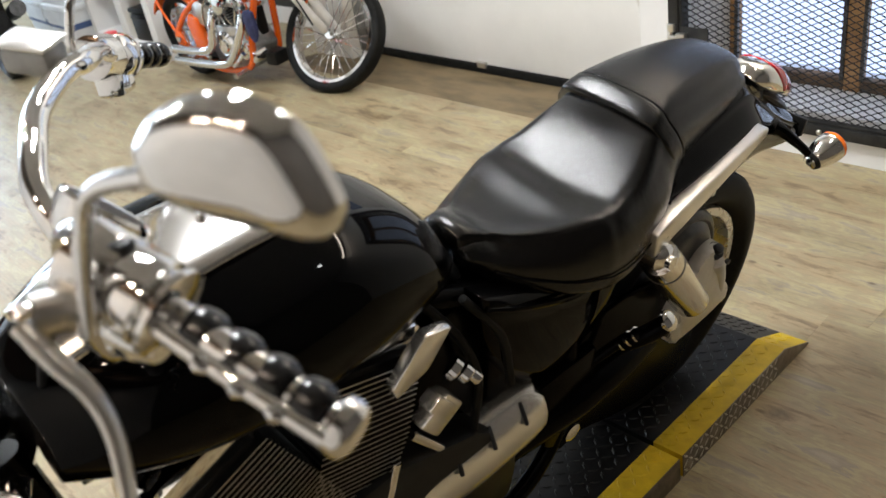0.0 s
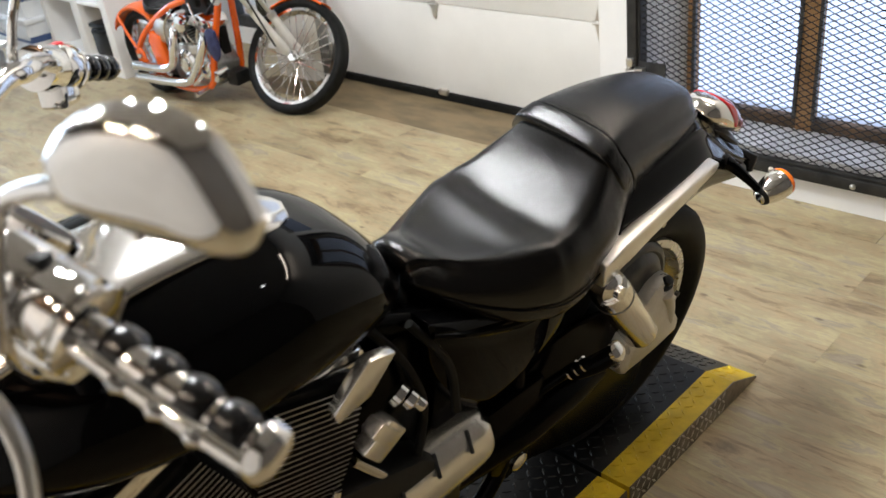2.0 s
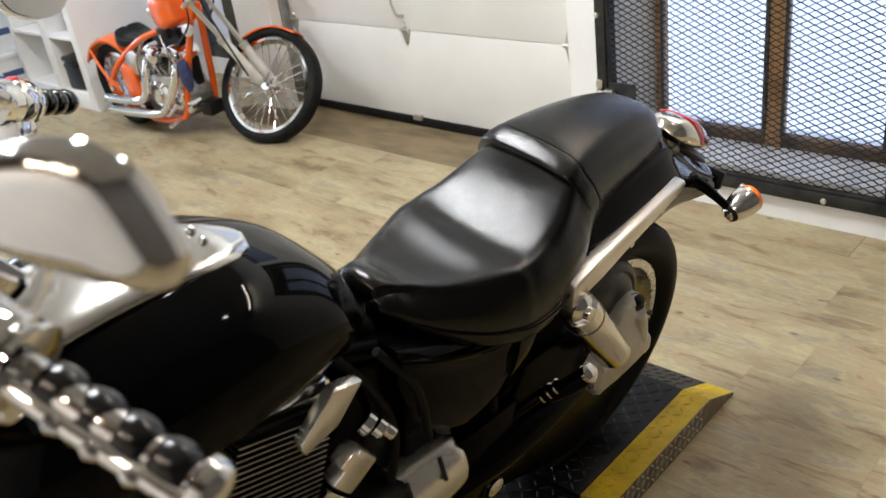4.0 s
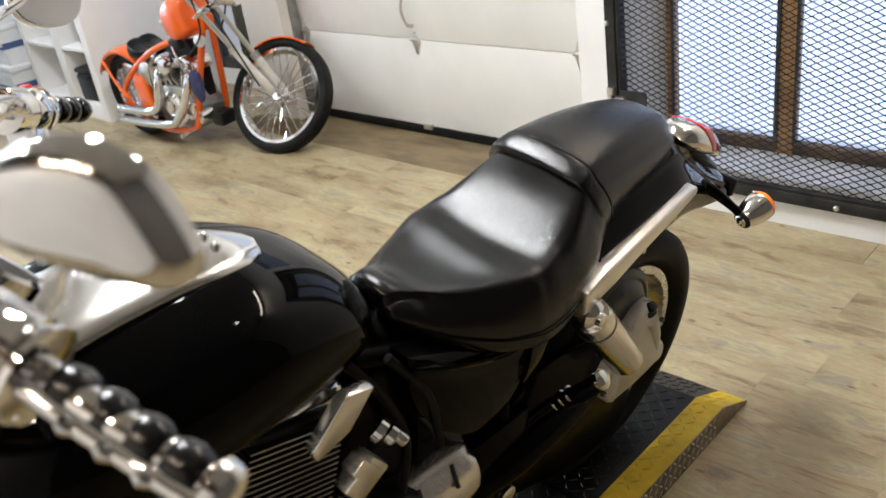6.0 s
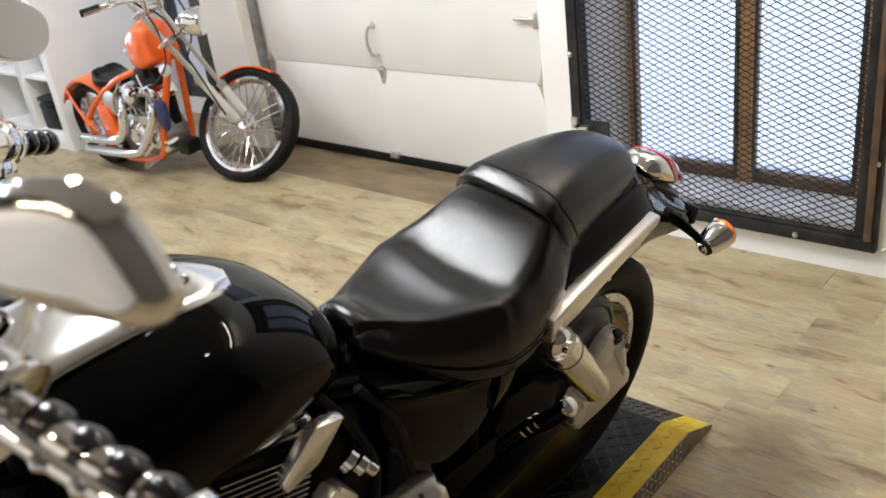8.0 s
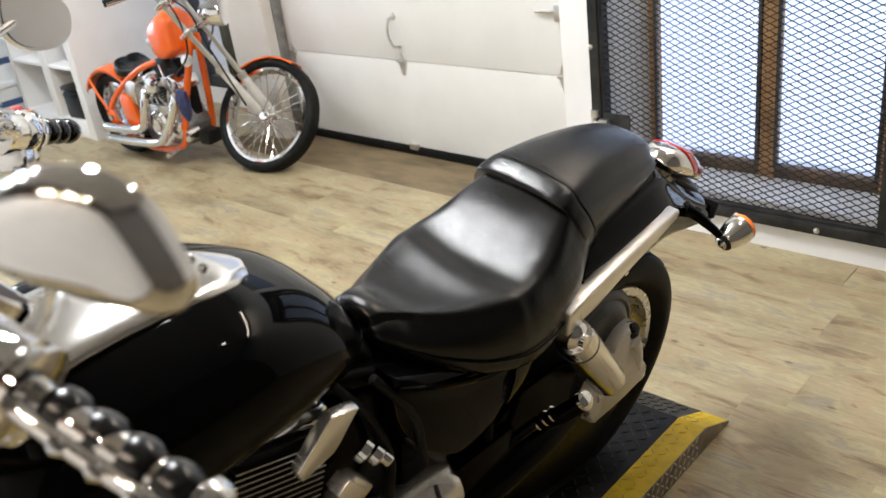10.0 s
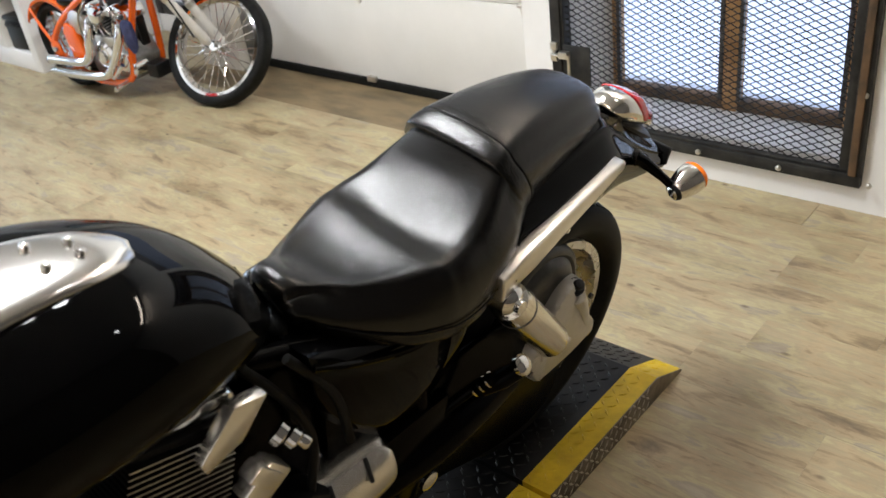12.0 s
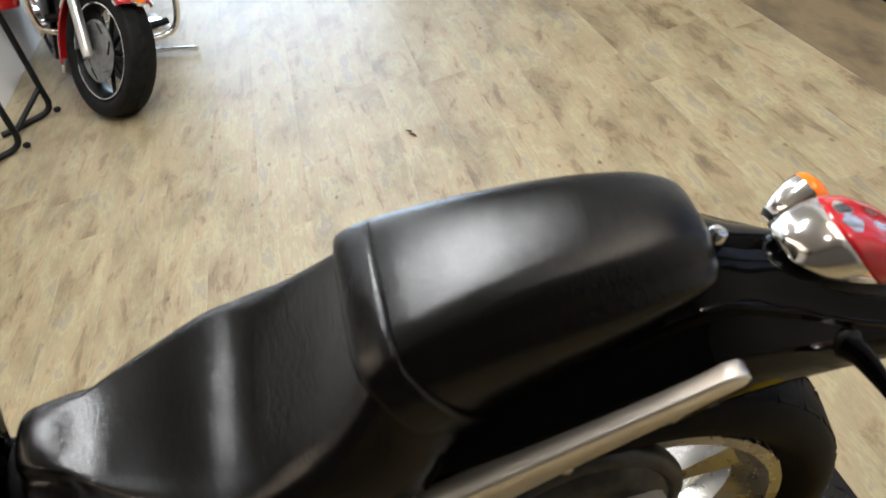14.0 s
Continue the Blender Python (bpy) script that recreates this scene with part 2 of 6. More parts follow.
M_BLACK = material("black_gloss_paint", (0.0010, 0.0010, 0.0011), 0.04, 0.0, 0.0, 0.10)
# blacker, duller copy of the gloss black, stands in for deep shade
M_DEEP = material("shaded_black_enamel", (0.0008, 0.0008, 0.0008), 0.22, 0.0, 0.0, 0.05)
M_CHROME = material("chrome", (0.80, 0.79, 0.77), 0.045, 1.0)
M_SOFTCHROME = material("hazy_chrome", (0.84, 0.82, 0.78), 0.15, 1.0)
M_SHIELD = mottle(material("bright_polished_alloy", rough=0.22, metal=0.82), (0.76, 0.74, 0.70), (0.84, 0.82, 0.78), 14, 5, (0.16, 0.30), 0.06, 300)
M_STRUT = mottle(material("polished_aluminium", rough=0.16, metal=1.0), (0.78, 0.75, 0.70), (0.84, 0.81, 0.76), 12, 5, (0.24, 0.36), 0.05, 300)
M_SATIN = mottle(material("cast_aluminium", rough=0.32, metal=1.0), (0.60, 0.58, 0.54), (0.70, 0.68, 0.64), 20, 5, (0.25, 0.4), 0.12, 300)
M_CAST = mottle(material("silver_cast_aluminium", rough=0.38, metal=0.30), (0.58, 0.56, 0.52), (0.70, 0.68, 0.64), 16, 6, (0.30, 0.45), 0.2, 260)
M_RIM = mottle(material("machined_alloy", rough=0.3, metal=0.85), (0.62, 0.60, 0.57), (0.72, 0.70, 0.67), 15, 4, (0.2, 0.35))
M_RUBBER = mottle(material("tyre_rubber", rough=0.6, spec=0.14), (0.004, 0.004, 0.004), (0.012, 0.012, 0.011), 30, 5, (0.45, 0.7), 0.25, 300)
M_PLASTIC = mottle(material("black_plastic", rough=0.4, spec=0.3), (0.004, 0.004, 0.004), (0.010, 0.010, 0.010), 40, 4, (0.3, 0.5), 0.15, 500)
M_GRIP = material("grip_rubber", (0.004, 0.004, 0.0045), 0.2)
M_DARKMETAL = mottle(material("dark_steel", rough=0.4, metal=0.7), (0.05, 0.05, 0.05), (0.10, 0.10, 0.10), 25, 5, (0.3, 0.5))
M_CAGE = mottle(material("cage_steel", rough=0.45, metal=0.5), (0.014, 0.015, 0.016), (0.045, 0.044, 0.042), 14, 6, (0.4, 0.65), 0.2, 200)
M_MESH = mottle(material("black_mesh_paint", rough=0.55, spec=0.25), (0.006, 0.006, 0.006), (0.022, 0.021, 0.020), 20, 5, (0.45, 0.7))
M_RUST = mottle(material("rusty_brown_steel", rough=0.7), (0.045, 0.028, 0.016), (0.15, 0.085, 0.04), 9, 8, (0.5, 0.8), 0.3, 120)
M_BRONZE = mottle(material("brown_window_frame", rough=0.5), (0.30, 0.155, 0.055), (0.50, 0.28, 0.115), 6, 6, (0.4, 0.6))
M_SILL = mottle(material("dusty_grey_sill", rough=0.75), (0.58, 0.58, 0.58), (0.78, 0.78, 0.78), 5, 7, (0.6, 0.85), 0.2, 120)
M_ORANGE = material("orange_paint", (0.80, 0.115, 0.005), 0.25, 0.0, 0.5)
M_RED = material("red_paint", (0.42, 0.010, 0.012), 0.2, 0.0, 0.8)
M_AMBER = material("amber_lens", (0.95, 0.20, 0.01), 0.12)
M_REDLENS = material("red_lens", (0.50, 0.010, 0.016), 0.10, 0.0, 0.6)
M_WHITEPLASTIC = mottle(material("white_plastic", rough=0.4), (0.72, 0.72, 0.72), (0.80, 0.80, 0.79), 8, 4)
M_BLUE = material("blue_band", (0.06, 0.10, 0.22), 0.5)
M_NAVY = mottle(material("navy_cloth", rough=0.8), (0.012, 0.014, 0.05), (0.03, 0.035, 0.10), 30, 5)
M_PURPLE = material("purple_card", (0.09, 0.025, 0.20), 0.5)
M_YELLOWTAG = material("yellow_tag", (0.75, 0.55, 0.05), 0.5)
M_REDSWITCH = material("red_switch", (0.55, 0.015, 0.02), 0.3)
M_ENGINE = mottle(material("engine_black", rough=0.45, spec=0.25), (0.003, 0.003, 0.003), (0.008, 0.008, 0.008), 30, 4, (0.35, 0.5))
M_FIN = mottle(material("grey_fin_metal", rough=0.4, metal=0.8), (0.20, 0.20, 0.20), (0.34, 0.34, 0.33), 25, 5, (0.3, 0.5))
M_TRACK = mottle(material("galvanized_steel", rough=0.45, metal=0.7), (0.20, 0.20, 0.195), (0.36, 0.355, 0.34), 12, 5, (0.35, 0.55))
M_FINEDGE = material("polished_fin_edge", (0.60, 0.60, 0.58), 0.30, 1.0)


def diamond_paint(name, a, b, metal=0.0, rough=(0.35, 0.55)):
    return mottle(material(name, rough=0.45, metal=metal, spec=0.3), a, b, 18, 7, rough, 0.15, 200, 0.3, 0.7)


M_PLATEBLACK = diamond_paint("black_tread_paint", (0.004, 0.004, 0.004), (0.014, 0.013, 0.012), 0.0, (0.28, 0.45))
M_PLATEYELLOW = diamond_paint("yellow_tread_paint", (0.46, 0.315, 0.014), (0.68, 0.465, 0.02))
M_PLATESTEEL = diamond_paint("bare_tread_steel", (0.10, 0.085, 0.065), (0.34, 0.30, 0.25), 1.0, (0.3, 0.5))

M_GLASS = material("window_glass", (1, 1, 1), 0.02)
bsdf(M_GLASS).inputs["Transmission Weight"].default_value = 1.0
bsdf(M_GLASS).inputs["IOR"].default_value = 1.1


def glow(name, color, strength):
    m = bpy.data.materials.new(name)
    m.use_nodes = True
    nt = m.node_tree
    nt.nodes.clear()
    e, o = nt.nodes.new("ShaderNodeEmission"), nt.nodes.new("ShaderNodeOutputMaterial")
    e.inputs[0].default_value, e.inputs[1].default_value = (*color, 1), strength
    nt.links.new(e.outputs[0], o.inputs[0])
    return m


M_DAY = glow("daylight_backdrop", (0.58, 0.69, 0.93), 1.0)

# ---- the room ----
CEIL, DOOR_Y, X0, X1, Y0 = 3.05, 0.20, -8.0, 3.6, -4.3


def structure(name, bm, mat, label, smooth=False):
    return tagged(part(name, bm, mat, smooth=smooth), label, kind="structure")


def build_room():
    structure("subfloor", box(B(), (X0, Y0, -0.12), (X1, 0.6, -0.012)), M_PLY, "dark plywood subfloor under the vinyl planks")
    structure("ceiling", box(B(), (X0, -3.20, CEIL), (X1, 0.6, CEIL + 0.1)), M_CEIL, "cream painted flat ceiling with recessed lamps")
    # south ceiling, unseen, is coloured dark for the dark band in the mirrors
    structure("ceiling_south", box(B(), (X0, Y0, CEIL), (X1, -3.2001, CEIL + 0.1)), M_DARKREFLECT, "unseen flat ceiling coloured dark brown for dark reflections, with recessed lamps")
    # unseen wall, coloured dark so the black parts reflect no bright wall
    structure("wall_east", box(B(), (X1, Y0, 0), (X1 + 0.12, 0.6, CEIL)), M_DARKREFLECT, "plain unseen wall coloured dark brown for dark reflections")
    structure("wall_south", box(B(), (X0, Y0 - 0.12, 0), (X1 + 0.12, Y0, CEIL)), M_WALL, "plain white painted wall")
    structure("beam", box(B(), (X0, Y0 + 0.001, 2.75), (X1, Y0 + 0.30, CEIL - 0.001), 0.01), M_RUST, "dark brown beam under the ceiling")
    structure("partition", box(B(), (-6.5, -3.66, 0), (-2.45, -3.52, CEIL), 0.004), M_WALL, "white painted partition wall beside the parked motorcycles")
    # west wall with a wide shop window
    bm = B()
    box(bm, (X0 - 0.12, Y0, 0), (X0, -3.45, CEIL))
    box(bm, (X0 - 0.12, -0.5, 0), (X0, 0.6, CEIL))
    box(bm, (X0 - 0.12, -3.45, 0), (X0, -0.5, 0.15))
    box(bm, (X0 - 0.12, -3.45, 2.3), (X0, -0.5, CEIL))
    structure("wall_west", bm, M_WALL, "white wall with a wide bright shop window")
    structure("backdrop_west", box(B(), (X0 - 0.9, -4.6, -0.4), (X0 - 0.88, 0.6, 3.2)), M_DAY, "bright pale daylight outside the shop window")
    # north wall: pier, cage window, pier beyond
    bm = B()
    box(bm, (0.0, 0.0, 0.0), (0.18, 0.30, CEIL))
    box(bm, (0.18, 0.0, 0.0), (1.32, 0.30, 0.135))
    box(bm, (0.18, 0.0, 2.20), (1.32, 0.30, CEIL))
    box(bm, (1.32, 0.0, 0.0), (X1, 0.30, CEIL))
    structure("wall_north", bm, M_WALL, "white painted wall round the caged window and beside the garage door")
    # recess of the window
    structure("window_sill", box(B(), (0.18, 0.004, 0.135), (1.32, 0.30, 0.178)), M_SILL, "dusty grey ledge inside the window recess")
    structure("wall_above_door", box(B(), (-2.5, 0.02, 2.35), (0.0, 0.30, CEIL)), M_WALL, "white wall above the garage door")
    bm = B()
    box(bm, (-2.46, 0.06, 0), (-2.10, 0.36, CEIL), 0.006)
    structure("column", bm, M_COLUMN, "pale beige painted column beside the garage door")
    bm = B()
    box(bm, (X0, 0.40, 0), (-3.42, 0.6, CEIL))
    box(bm, (-3.42, 0.40, 0), (-2.46, 0.6, 0.12))
    box(bm, (-3.42, 0.40, 2.2), (-2.46, 0.6, CEIL))
    structure("wall_northwest", bm, M_WALL, "white wall with a narrow window behind the orange motorcycle")
    structure("backdrop_north", box(B(), (-3.9, 1.2, -0.3), (2.2, 1.22, 3.2)), M_DAY, "bright bluish daylight outside the windows")


build_room()


def build_window():
    w = tagged(new("window_1"), "window of two brown framed panes behind a steel mesh cage", kind="structure")
    y0, y1, top = 0.225, 0.285, 2.20
    for x, a in ((0.270, 0.025), (0.742, 0.060), (1.190, 0.037)):
        part("window_post", box(B(), (x, y0, 0.178), (x + a, y1, top), 0.004), M_BRONZE, w)
    for x, a in ((0.181, 0.0885), (1.319, -0.091)):
        part("window_reveal", prism(B(), [(x, 0.02), (x, y1 + 0.01), (x + a, y1 + 0.01), (x + a, y0 + 0.01)], "z", 0.179, top, 0.0), M_WALL, w)
    for a, b in ((0.295, 0.742), (0.802, 1.190)):
        part("window_rail", box(B(), (a, y0 + 0.003, 0.179), (b, y1 - 0.003, 0.224), 0.004), M_RUST, w)
        part("window_rail", box(B(), (a, y0 + 0.003, 2.10), (b, y1 - 0.003, top), 0.004), M_BRONZE, w)
        for xx in (a, b - 0.014):
            part("gasket", box(B(), (xx, y0 - 0.006, 0.224), (xx + 0.014, y0 + 0.008, 2.10)), M_DARKMETAL, w)
        g = part("pane", box(B(), (a, 0.252, 0.224), (b, 0.258, 2.10)), M_GLASS, w)
        g.visible_shadow = False


def build_cage():
    c = thing("window_cage", pose(0, 0, 0), "black steel frame with expanded metal mesh bolted over the window", "security cage")
    x0, x1, z0, z1, f = 0.152, 1.345, 0.100, 2.26, 0.044
    y0, y1 = -0.030, -0.0025
    for a, b in (((x0, z0), (x1, z0 + f)), ((x0, z1 - f), (x1, z1)), ((x0, z0 + f), (x0 + f, z1 - f)), ((x1 - f, z0 + f), (x1, z1 - f))):
        part("frame_bar", box(B(), (a[0], y0, a[1]), (b[0], y1, b[1]), 0.0025), M_CAGE, c)
    # inner angle that holds the mesh
    for a, b in (((x0 + f, z0 + f), (x1 - f, z0 + f + 0.012)), ((x0 + f, z0 + f + 0.012), (x0 + f + 0.012, z1 - f)), ((x1 - f - 0.03, z0 + f + 0.012), (x1 - f, z1 - f))):
        part("angle_bar", box(B(), (a[0], y0 + 0.008, a[1]), (b[0], y1 + 0.03, b[1]), 0.002), M_CAGE, c)
    # expanded metal: zigzag strands joined at their tips
    bm = B()
    lw, sw, t, d = 0.0505, 0.0238, 0.0016, 0.0020
    cols, rows = int((x1 - x0 - 2 * f + 0.02) / (lw / 2)), int((z1 - z0 - 2 * f) / (sw / 2))
    ym = -0.004
    xs = x0 + f - 0.01
    for r in range(rows):
        z = z0 + f - 0.005 + r * sw / 2
        tilt = 0.0022
        ring = []
        for i in range(cols + 1):
            up = ((i + r) % 2) * 2 - 1
            x, zz, yy = xs + i * lw / 2, z + up * sw / 4, ym + up * tilt
            ring.append([(x, yy - d, zz - t), (x, yy + d, zz - t), (x, yy + d, zz + t), (x, yy - d, zz + t)])
        skin(bm, ring, closed=True)
    part("expanded_mesh", bm, M_MESH, c, "diamond pattern expanded steel mesh", smooth=False)
    nut = mesh_of(ball(B(), (0, 0, 0), (0.011, 0.008, 0.011), 10), "bolt")
    nut.materials.append(M_SATIN)
    spots = [(x0 + 0.03 + i * 0.298, z0 + 0.018) for i in range(5)] + [(x1 - 0.016, 0.11 + 0.313 * i) for i in range(1, 7)] + [(x0 + 0.010, 0.13 + 0.295 * i) for i in range(1, 8)]
    for x, z in spots:
        b = new("bolt", nut)
        b.parent, b.location = c, (x, y0 - 0.002, z)
    part("latch_plate", box(B(), (0.205, -0.026, 0.30), (0.325, -0.020, 0.455), 0.001), M_CAGE, c, "dark perforated steel latch plate")
    bm = B()
    box(bm, (0.196, -0.052, 0.405), (0.236, -0.0265, 0.432), 0.002)
    cyl(bm, (0.17, -0.045, 0.415), (0.24, -0.045, 0.415), 0.006)
    cyl(bm, (0.24, -0.045, 0.42), (0.24, -0.045, 0.34), 0.006)
    part("slide_bolt", bm, M_SATIN, c, "grey metal slide bolt with a bent handle")
    bm = B()
    for z in (0.30, 0.345):
        box(bm, (0.155, -0.045, z + 0.09), (0.185, -0.0305, z + 0.12), 0.002)
    part("hinge_block", bm, M_SATIN, c)
    # rusty hinge side on the far edge
    part("hinge_bar", box(B(), (x1 - f + 0.006, y0 - 0.010, z0 + f), (x1 - f + 0.030, y0 - 0.001, z1 - f), 0.002), M_RUST, c, "rust stained hinge strip of the cage door")


def build_garage_door():
    d = tagged(new("door_1"), "white sectional garage door with steel hinges, closed", kind="structure")
    x0, x1, h = -2.10, -0.002, 0.513
    for i in range(4):
        z0 = 0.045 + i * (h + 0.0) if i else 0.045
        z0 = 0.045 if i == 0 else 0.513 + (i - 1) * 0.48
        z1 = 0.513 + i * 0.48
        part("door_section", box(B(), (x0, DOOR_Y, z0), (x1, DOOR_Y + 0.045, min(z1 - 0.003, 2.42)), 0.003), M_DOOR, d)
    part("bottom_seal", box(B(), (x0, DOOR_Y - 0.012, 0.0), (x1, DOOR_Y + 0.045, 0.043), 0.004), M_RUBBER, d, "black rubber bottom seal")
    part("seal_bracket", box(B(), (-1.175, DOOR_Y - 0.024, 0.032), (-1.115, DOOR_Y - 0.001, 0.062), 0.003), M_SATIN, d)
    for x in (-1.155, -0.135, -2.06):
        for k in range(3):
            z = 0.513 + 0.48 * k
            bm = B()
            prism(bm, [(x - 0.028, z), (x - 0.006, z + 0.075 if k or x > -1 else z + 0.02), (x + 0.006, z + 0.075 if k or x > -1 else z + 0.02), (x + 0.028, z), (x + 0.008, z - 0.075), (x - 0.008, z - 0.075)], "y", DOOR_Y - 0.007, DOOR_Y - 0.001)
            cyl(bm, (x - 0.03, DOOR_Y - 0.012, z), (x + 0.03, DOOR_Y - 0.012, z), 0.009)
            for dz in (0.035, -0.035):
                ball(bm, (x, DOOR_Y - 0.008, z + dz), 0.006, 8)
            part("door_hinge", bm, M_SATIN, d)
    bm = B()
    sweep(bm, [(-1.175, DOOR_Y - 0.008, 0.735), (-1.175, DOOR_Y - 0.045, 0.725), (-1.185, DOOR_Y - 0.05, 0.66), (-1.165, DOOR_Y - 0.045, 0.60), (-1.155, DOOR_Y - 0.008, 0.585)], 0.008)
    ball(bm, (-1.175, DOOR_Y - 0.006, 0.74), (0.014, 0.006, 0.02), 10)
    part("door_handle", bm, M_SATIN, d, "grey curved pull handle")
    bm = B()
    box(bm, (-0.155, DOOR_Y - 0.03, 0.76), (-0.095, DOOR_Y - 0.001, 0.83), 0.004)
    cyl(bm, (-0.26, DOOR_Y - 0.02, 0.80), (-0.15, DOOR_Y - 0.02, 0.80), 0.008)
    part("door_latch", bm, M_SATIN, d, "grey sliding latch")
    part("track", box(B(), (-2.13, DOOR_Y - 0.07, 0.0), (-2.09, DOOR_Y - 0.005, 2.4), 0.006), M_TRACK, d, "galvanized vertical door track")
    part("corner_bracket", box(B(), (-0.055, DOOR_Y - 0.02, 0.02), (-0.006, DOOR_Y - 0.001, 0.21), 0.003), M_SATIN, d)


build_window()
build_cage()
build_garage_door()


def build_side_window():
    w = tagged(new("window_2"), "narrow window with a grey frame behind the orange motorcycle", kind="structure")
    for a, b in ((-3.42, -3.36), (-2.96, -2.90), (-2.52, -2.46)):
        part("window_post", box(B(), (a, 0.395, 0.12), (b, 0.46, 2.2), 0.004), M_DARKMETAL, w)
    for a, b in ((-3.36, -2.96), (-2.90, -2.52)):
        part("window_rail", box(B(), (a, 0.40, 0.12), (b, 0.455, 0.20), 0.004), M_DARKMETAL, w)
        g = part("pane", box(B(), (a, 0.425, 0.20), (b, 0.431, 2.2)), M_GLASS, w)
        g.visible_shadow = False


build_side_window()

# ---- lamps in the ceiling ----
# place, share of the usual power, width; the last is added to brighten drive casing and floor
LAMPS = [(-4.2, -2.95, 0.85, 0.1), (-4.2, -1.70, 0.85, 0.1), (-2.45, -2.95, 0.7, 0.1), (-2.55, -1.90, 1.6, 0.1), (-1.05, -2.95, 0.7, 0.1), (-1.05, -1.70, 0.5, 0.1), (0.12, -1.20, 1.1, 0.24), (0.38, -1.50, 1.1, 0.24), (0.12, -1.60, 1.1, 0.24), (0.45, -1.86, 1.1, 0.24), (1.85, -0.90, 0.12, 0.1)]
SPOTS = [(0.85, -3.70), (1.20, -3.85), (1.55, -3.60), (1.95, -3.75), (2.35, -3.50)]


def build_lamps():
    first = thing("ceiling_lamp", pose(LAMPS[0][0], LAMPS[0][1], CEIL), "round recessed warm white ceiling lamp, lit", "ceiling lamp", "ceiling lamps")
    part("trim_ring", revolve(B(), (0, 0, 0), (0, 0, -1), [(0, 0.10), (0.012, 0.10), (0.016, 0.085), (0.004, 0.08)], 32), M_WHITEPLASTIC, first)
    for x, y in [k[:2] for k in LAMPS[1:]] + SPOTS:
        copy_thing(first, pose(x, y, CEIL))
    for x, y, share, size, color in [(*k, LAMP_COLOR if k[0] < 0 else NEAR_COLOR) for k in LAMPS] + [(*k, 0.24, 0.08, SPOT_COLOR) for k in SPOTS]:
        li = bpy.data.lights.new("lamp_light", "AREA")
        li.shape, li.size, li.energy, li.color = "DISK", size, LAMP_WATTS * share, color
        o = new("lamp_light", li)
        o.location = (x, y, CEIL - 0.02)
    # unseen tube, added for the long highlight along the seat's near edge
    tube = thing("tube_lamp", pose(1.35, -0.14, CEIL), "unseen slim warm white tube added under the ceiling for the seat edge highlight", "tube lamp")
    part("lamp_housing", box(B(), (-0.62, -0.04, -0.045), (0.62, 0.04, -0.001), 0.006), M_WHITEPLASTIC, tube)
    # daylight through the shop window and the caged window, and the added tube
    for name, m, sx, sy, watts, col in (("west_daylight", look((X0 + 0.05, -1.95, 1.25), (0, -1.95, 0.9)), 3.0, 2.0, 215.0, (0.62, 0.79, 1.0)), ("window_daylight", look((0.75, 0.32, 1.20), (0.75, 0, 1.20)), 1.0, 1.95, 4.2, (0.64, 0.76, 1.0)), ("highlight_tube_light", look((1.35, -0.14, CEIL - 0.05), (1.35, -0.14, 0)), 1.2, 0.05, TUBE_WATTS, (1.0, 0.86, 0.72))):
        li = bpy.data.lights.new(name, "AREA")
        li.shape, li.size, li.size_y, li.energy, li.color = "RECTANGLE", sx, sy, watts, col
        o = new(name, li)
        o.matrix_world = m


build_lamps()

# ---- the black motorcycle ----
BIKE = pose(1.0, -1.48, 0.065, -13, 0, -92.5)
AXLE = (0.035, -0.008, 0.334)


def tyre_profile(r, w, rim):
    """Rows of (across, radius) for a tyre round the rim."""
    h = w / 2
    return [(-h * 0.62, rim), (-h * 0.95, rim + (r - rim) * 0.3), (-h, rim + (r - rim) * 0.55), (-h * 0.86, r - (r - rim) * 0.16), (-h * 0.5, r - (r - rim) * 0.035),
            (0, r), (h * 0.5, r - (r - rim) * 0.035), (h * 0.86, r - (r - rim) * 0.16), (h, rim + (r - rim) * 0.55), (h * 0.95, rim + (r - rim) * 0.3), (h * 0.62, rim)]


def treaded_tyre(r, w, rim, across=(0, 1, 0)):
    prof = spline(tyre_profile(r, w, rim), 3)
    return revolve(B(), (0, 0, 0), across, [tuple(p) for p in prof], 96, closed=True)


def tread_blocks(r, w, n, across=(0, 1, 0)):
    """Raised blocks between slanting grooves."""
    bm, d = B(), V(across)
    a, b = ring_frame(d)
    for i in range(n):
        for s in (-1, 1):
            t0 = 2 * math.pi * (i + (0.5 if s > 0 else 0)) / n
            pts = []
            for (k, o) in ((0.06, 0.0), (0.74, 0.5), (0.74, 1.25), (0.06, 0.72)):
                t, y = t0 + o * 2 * math.pi / n, s * k * w / 2
                rr = r * (1.0 - 0.055 * k * k) 
                pts.append([d * y + (a * math.cos(t) + b * math.sin(t)) * q for q in (rr - 0.006, rr + 0.0035)])
            lo = [bm.verts.new(p[0]) for p in pts]
            hi = [bm.verts.new(p[1]) for p in pts]
            bm.faces.new(hi)
            for k in range(4):
                bm.faces.new((lo[k], lo[(k + 1) % 4], hi[(k + 1) % 4], hi[k]))
    return bm


def moved(ob, at):
    ob.matrix_local = Matrix.Translation(V(at))
    return ob


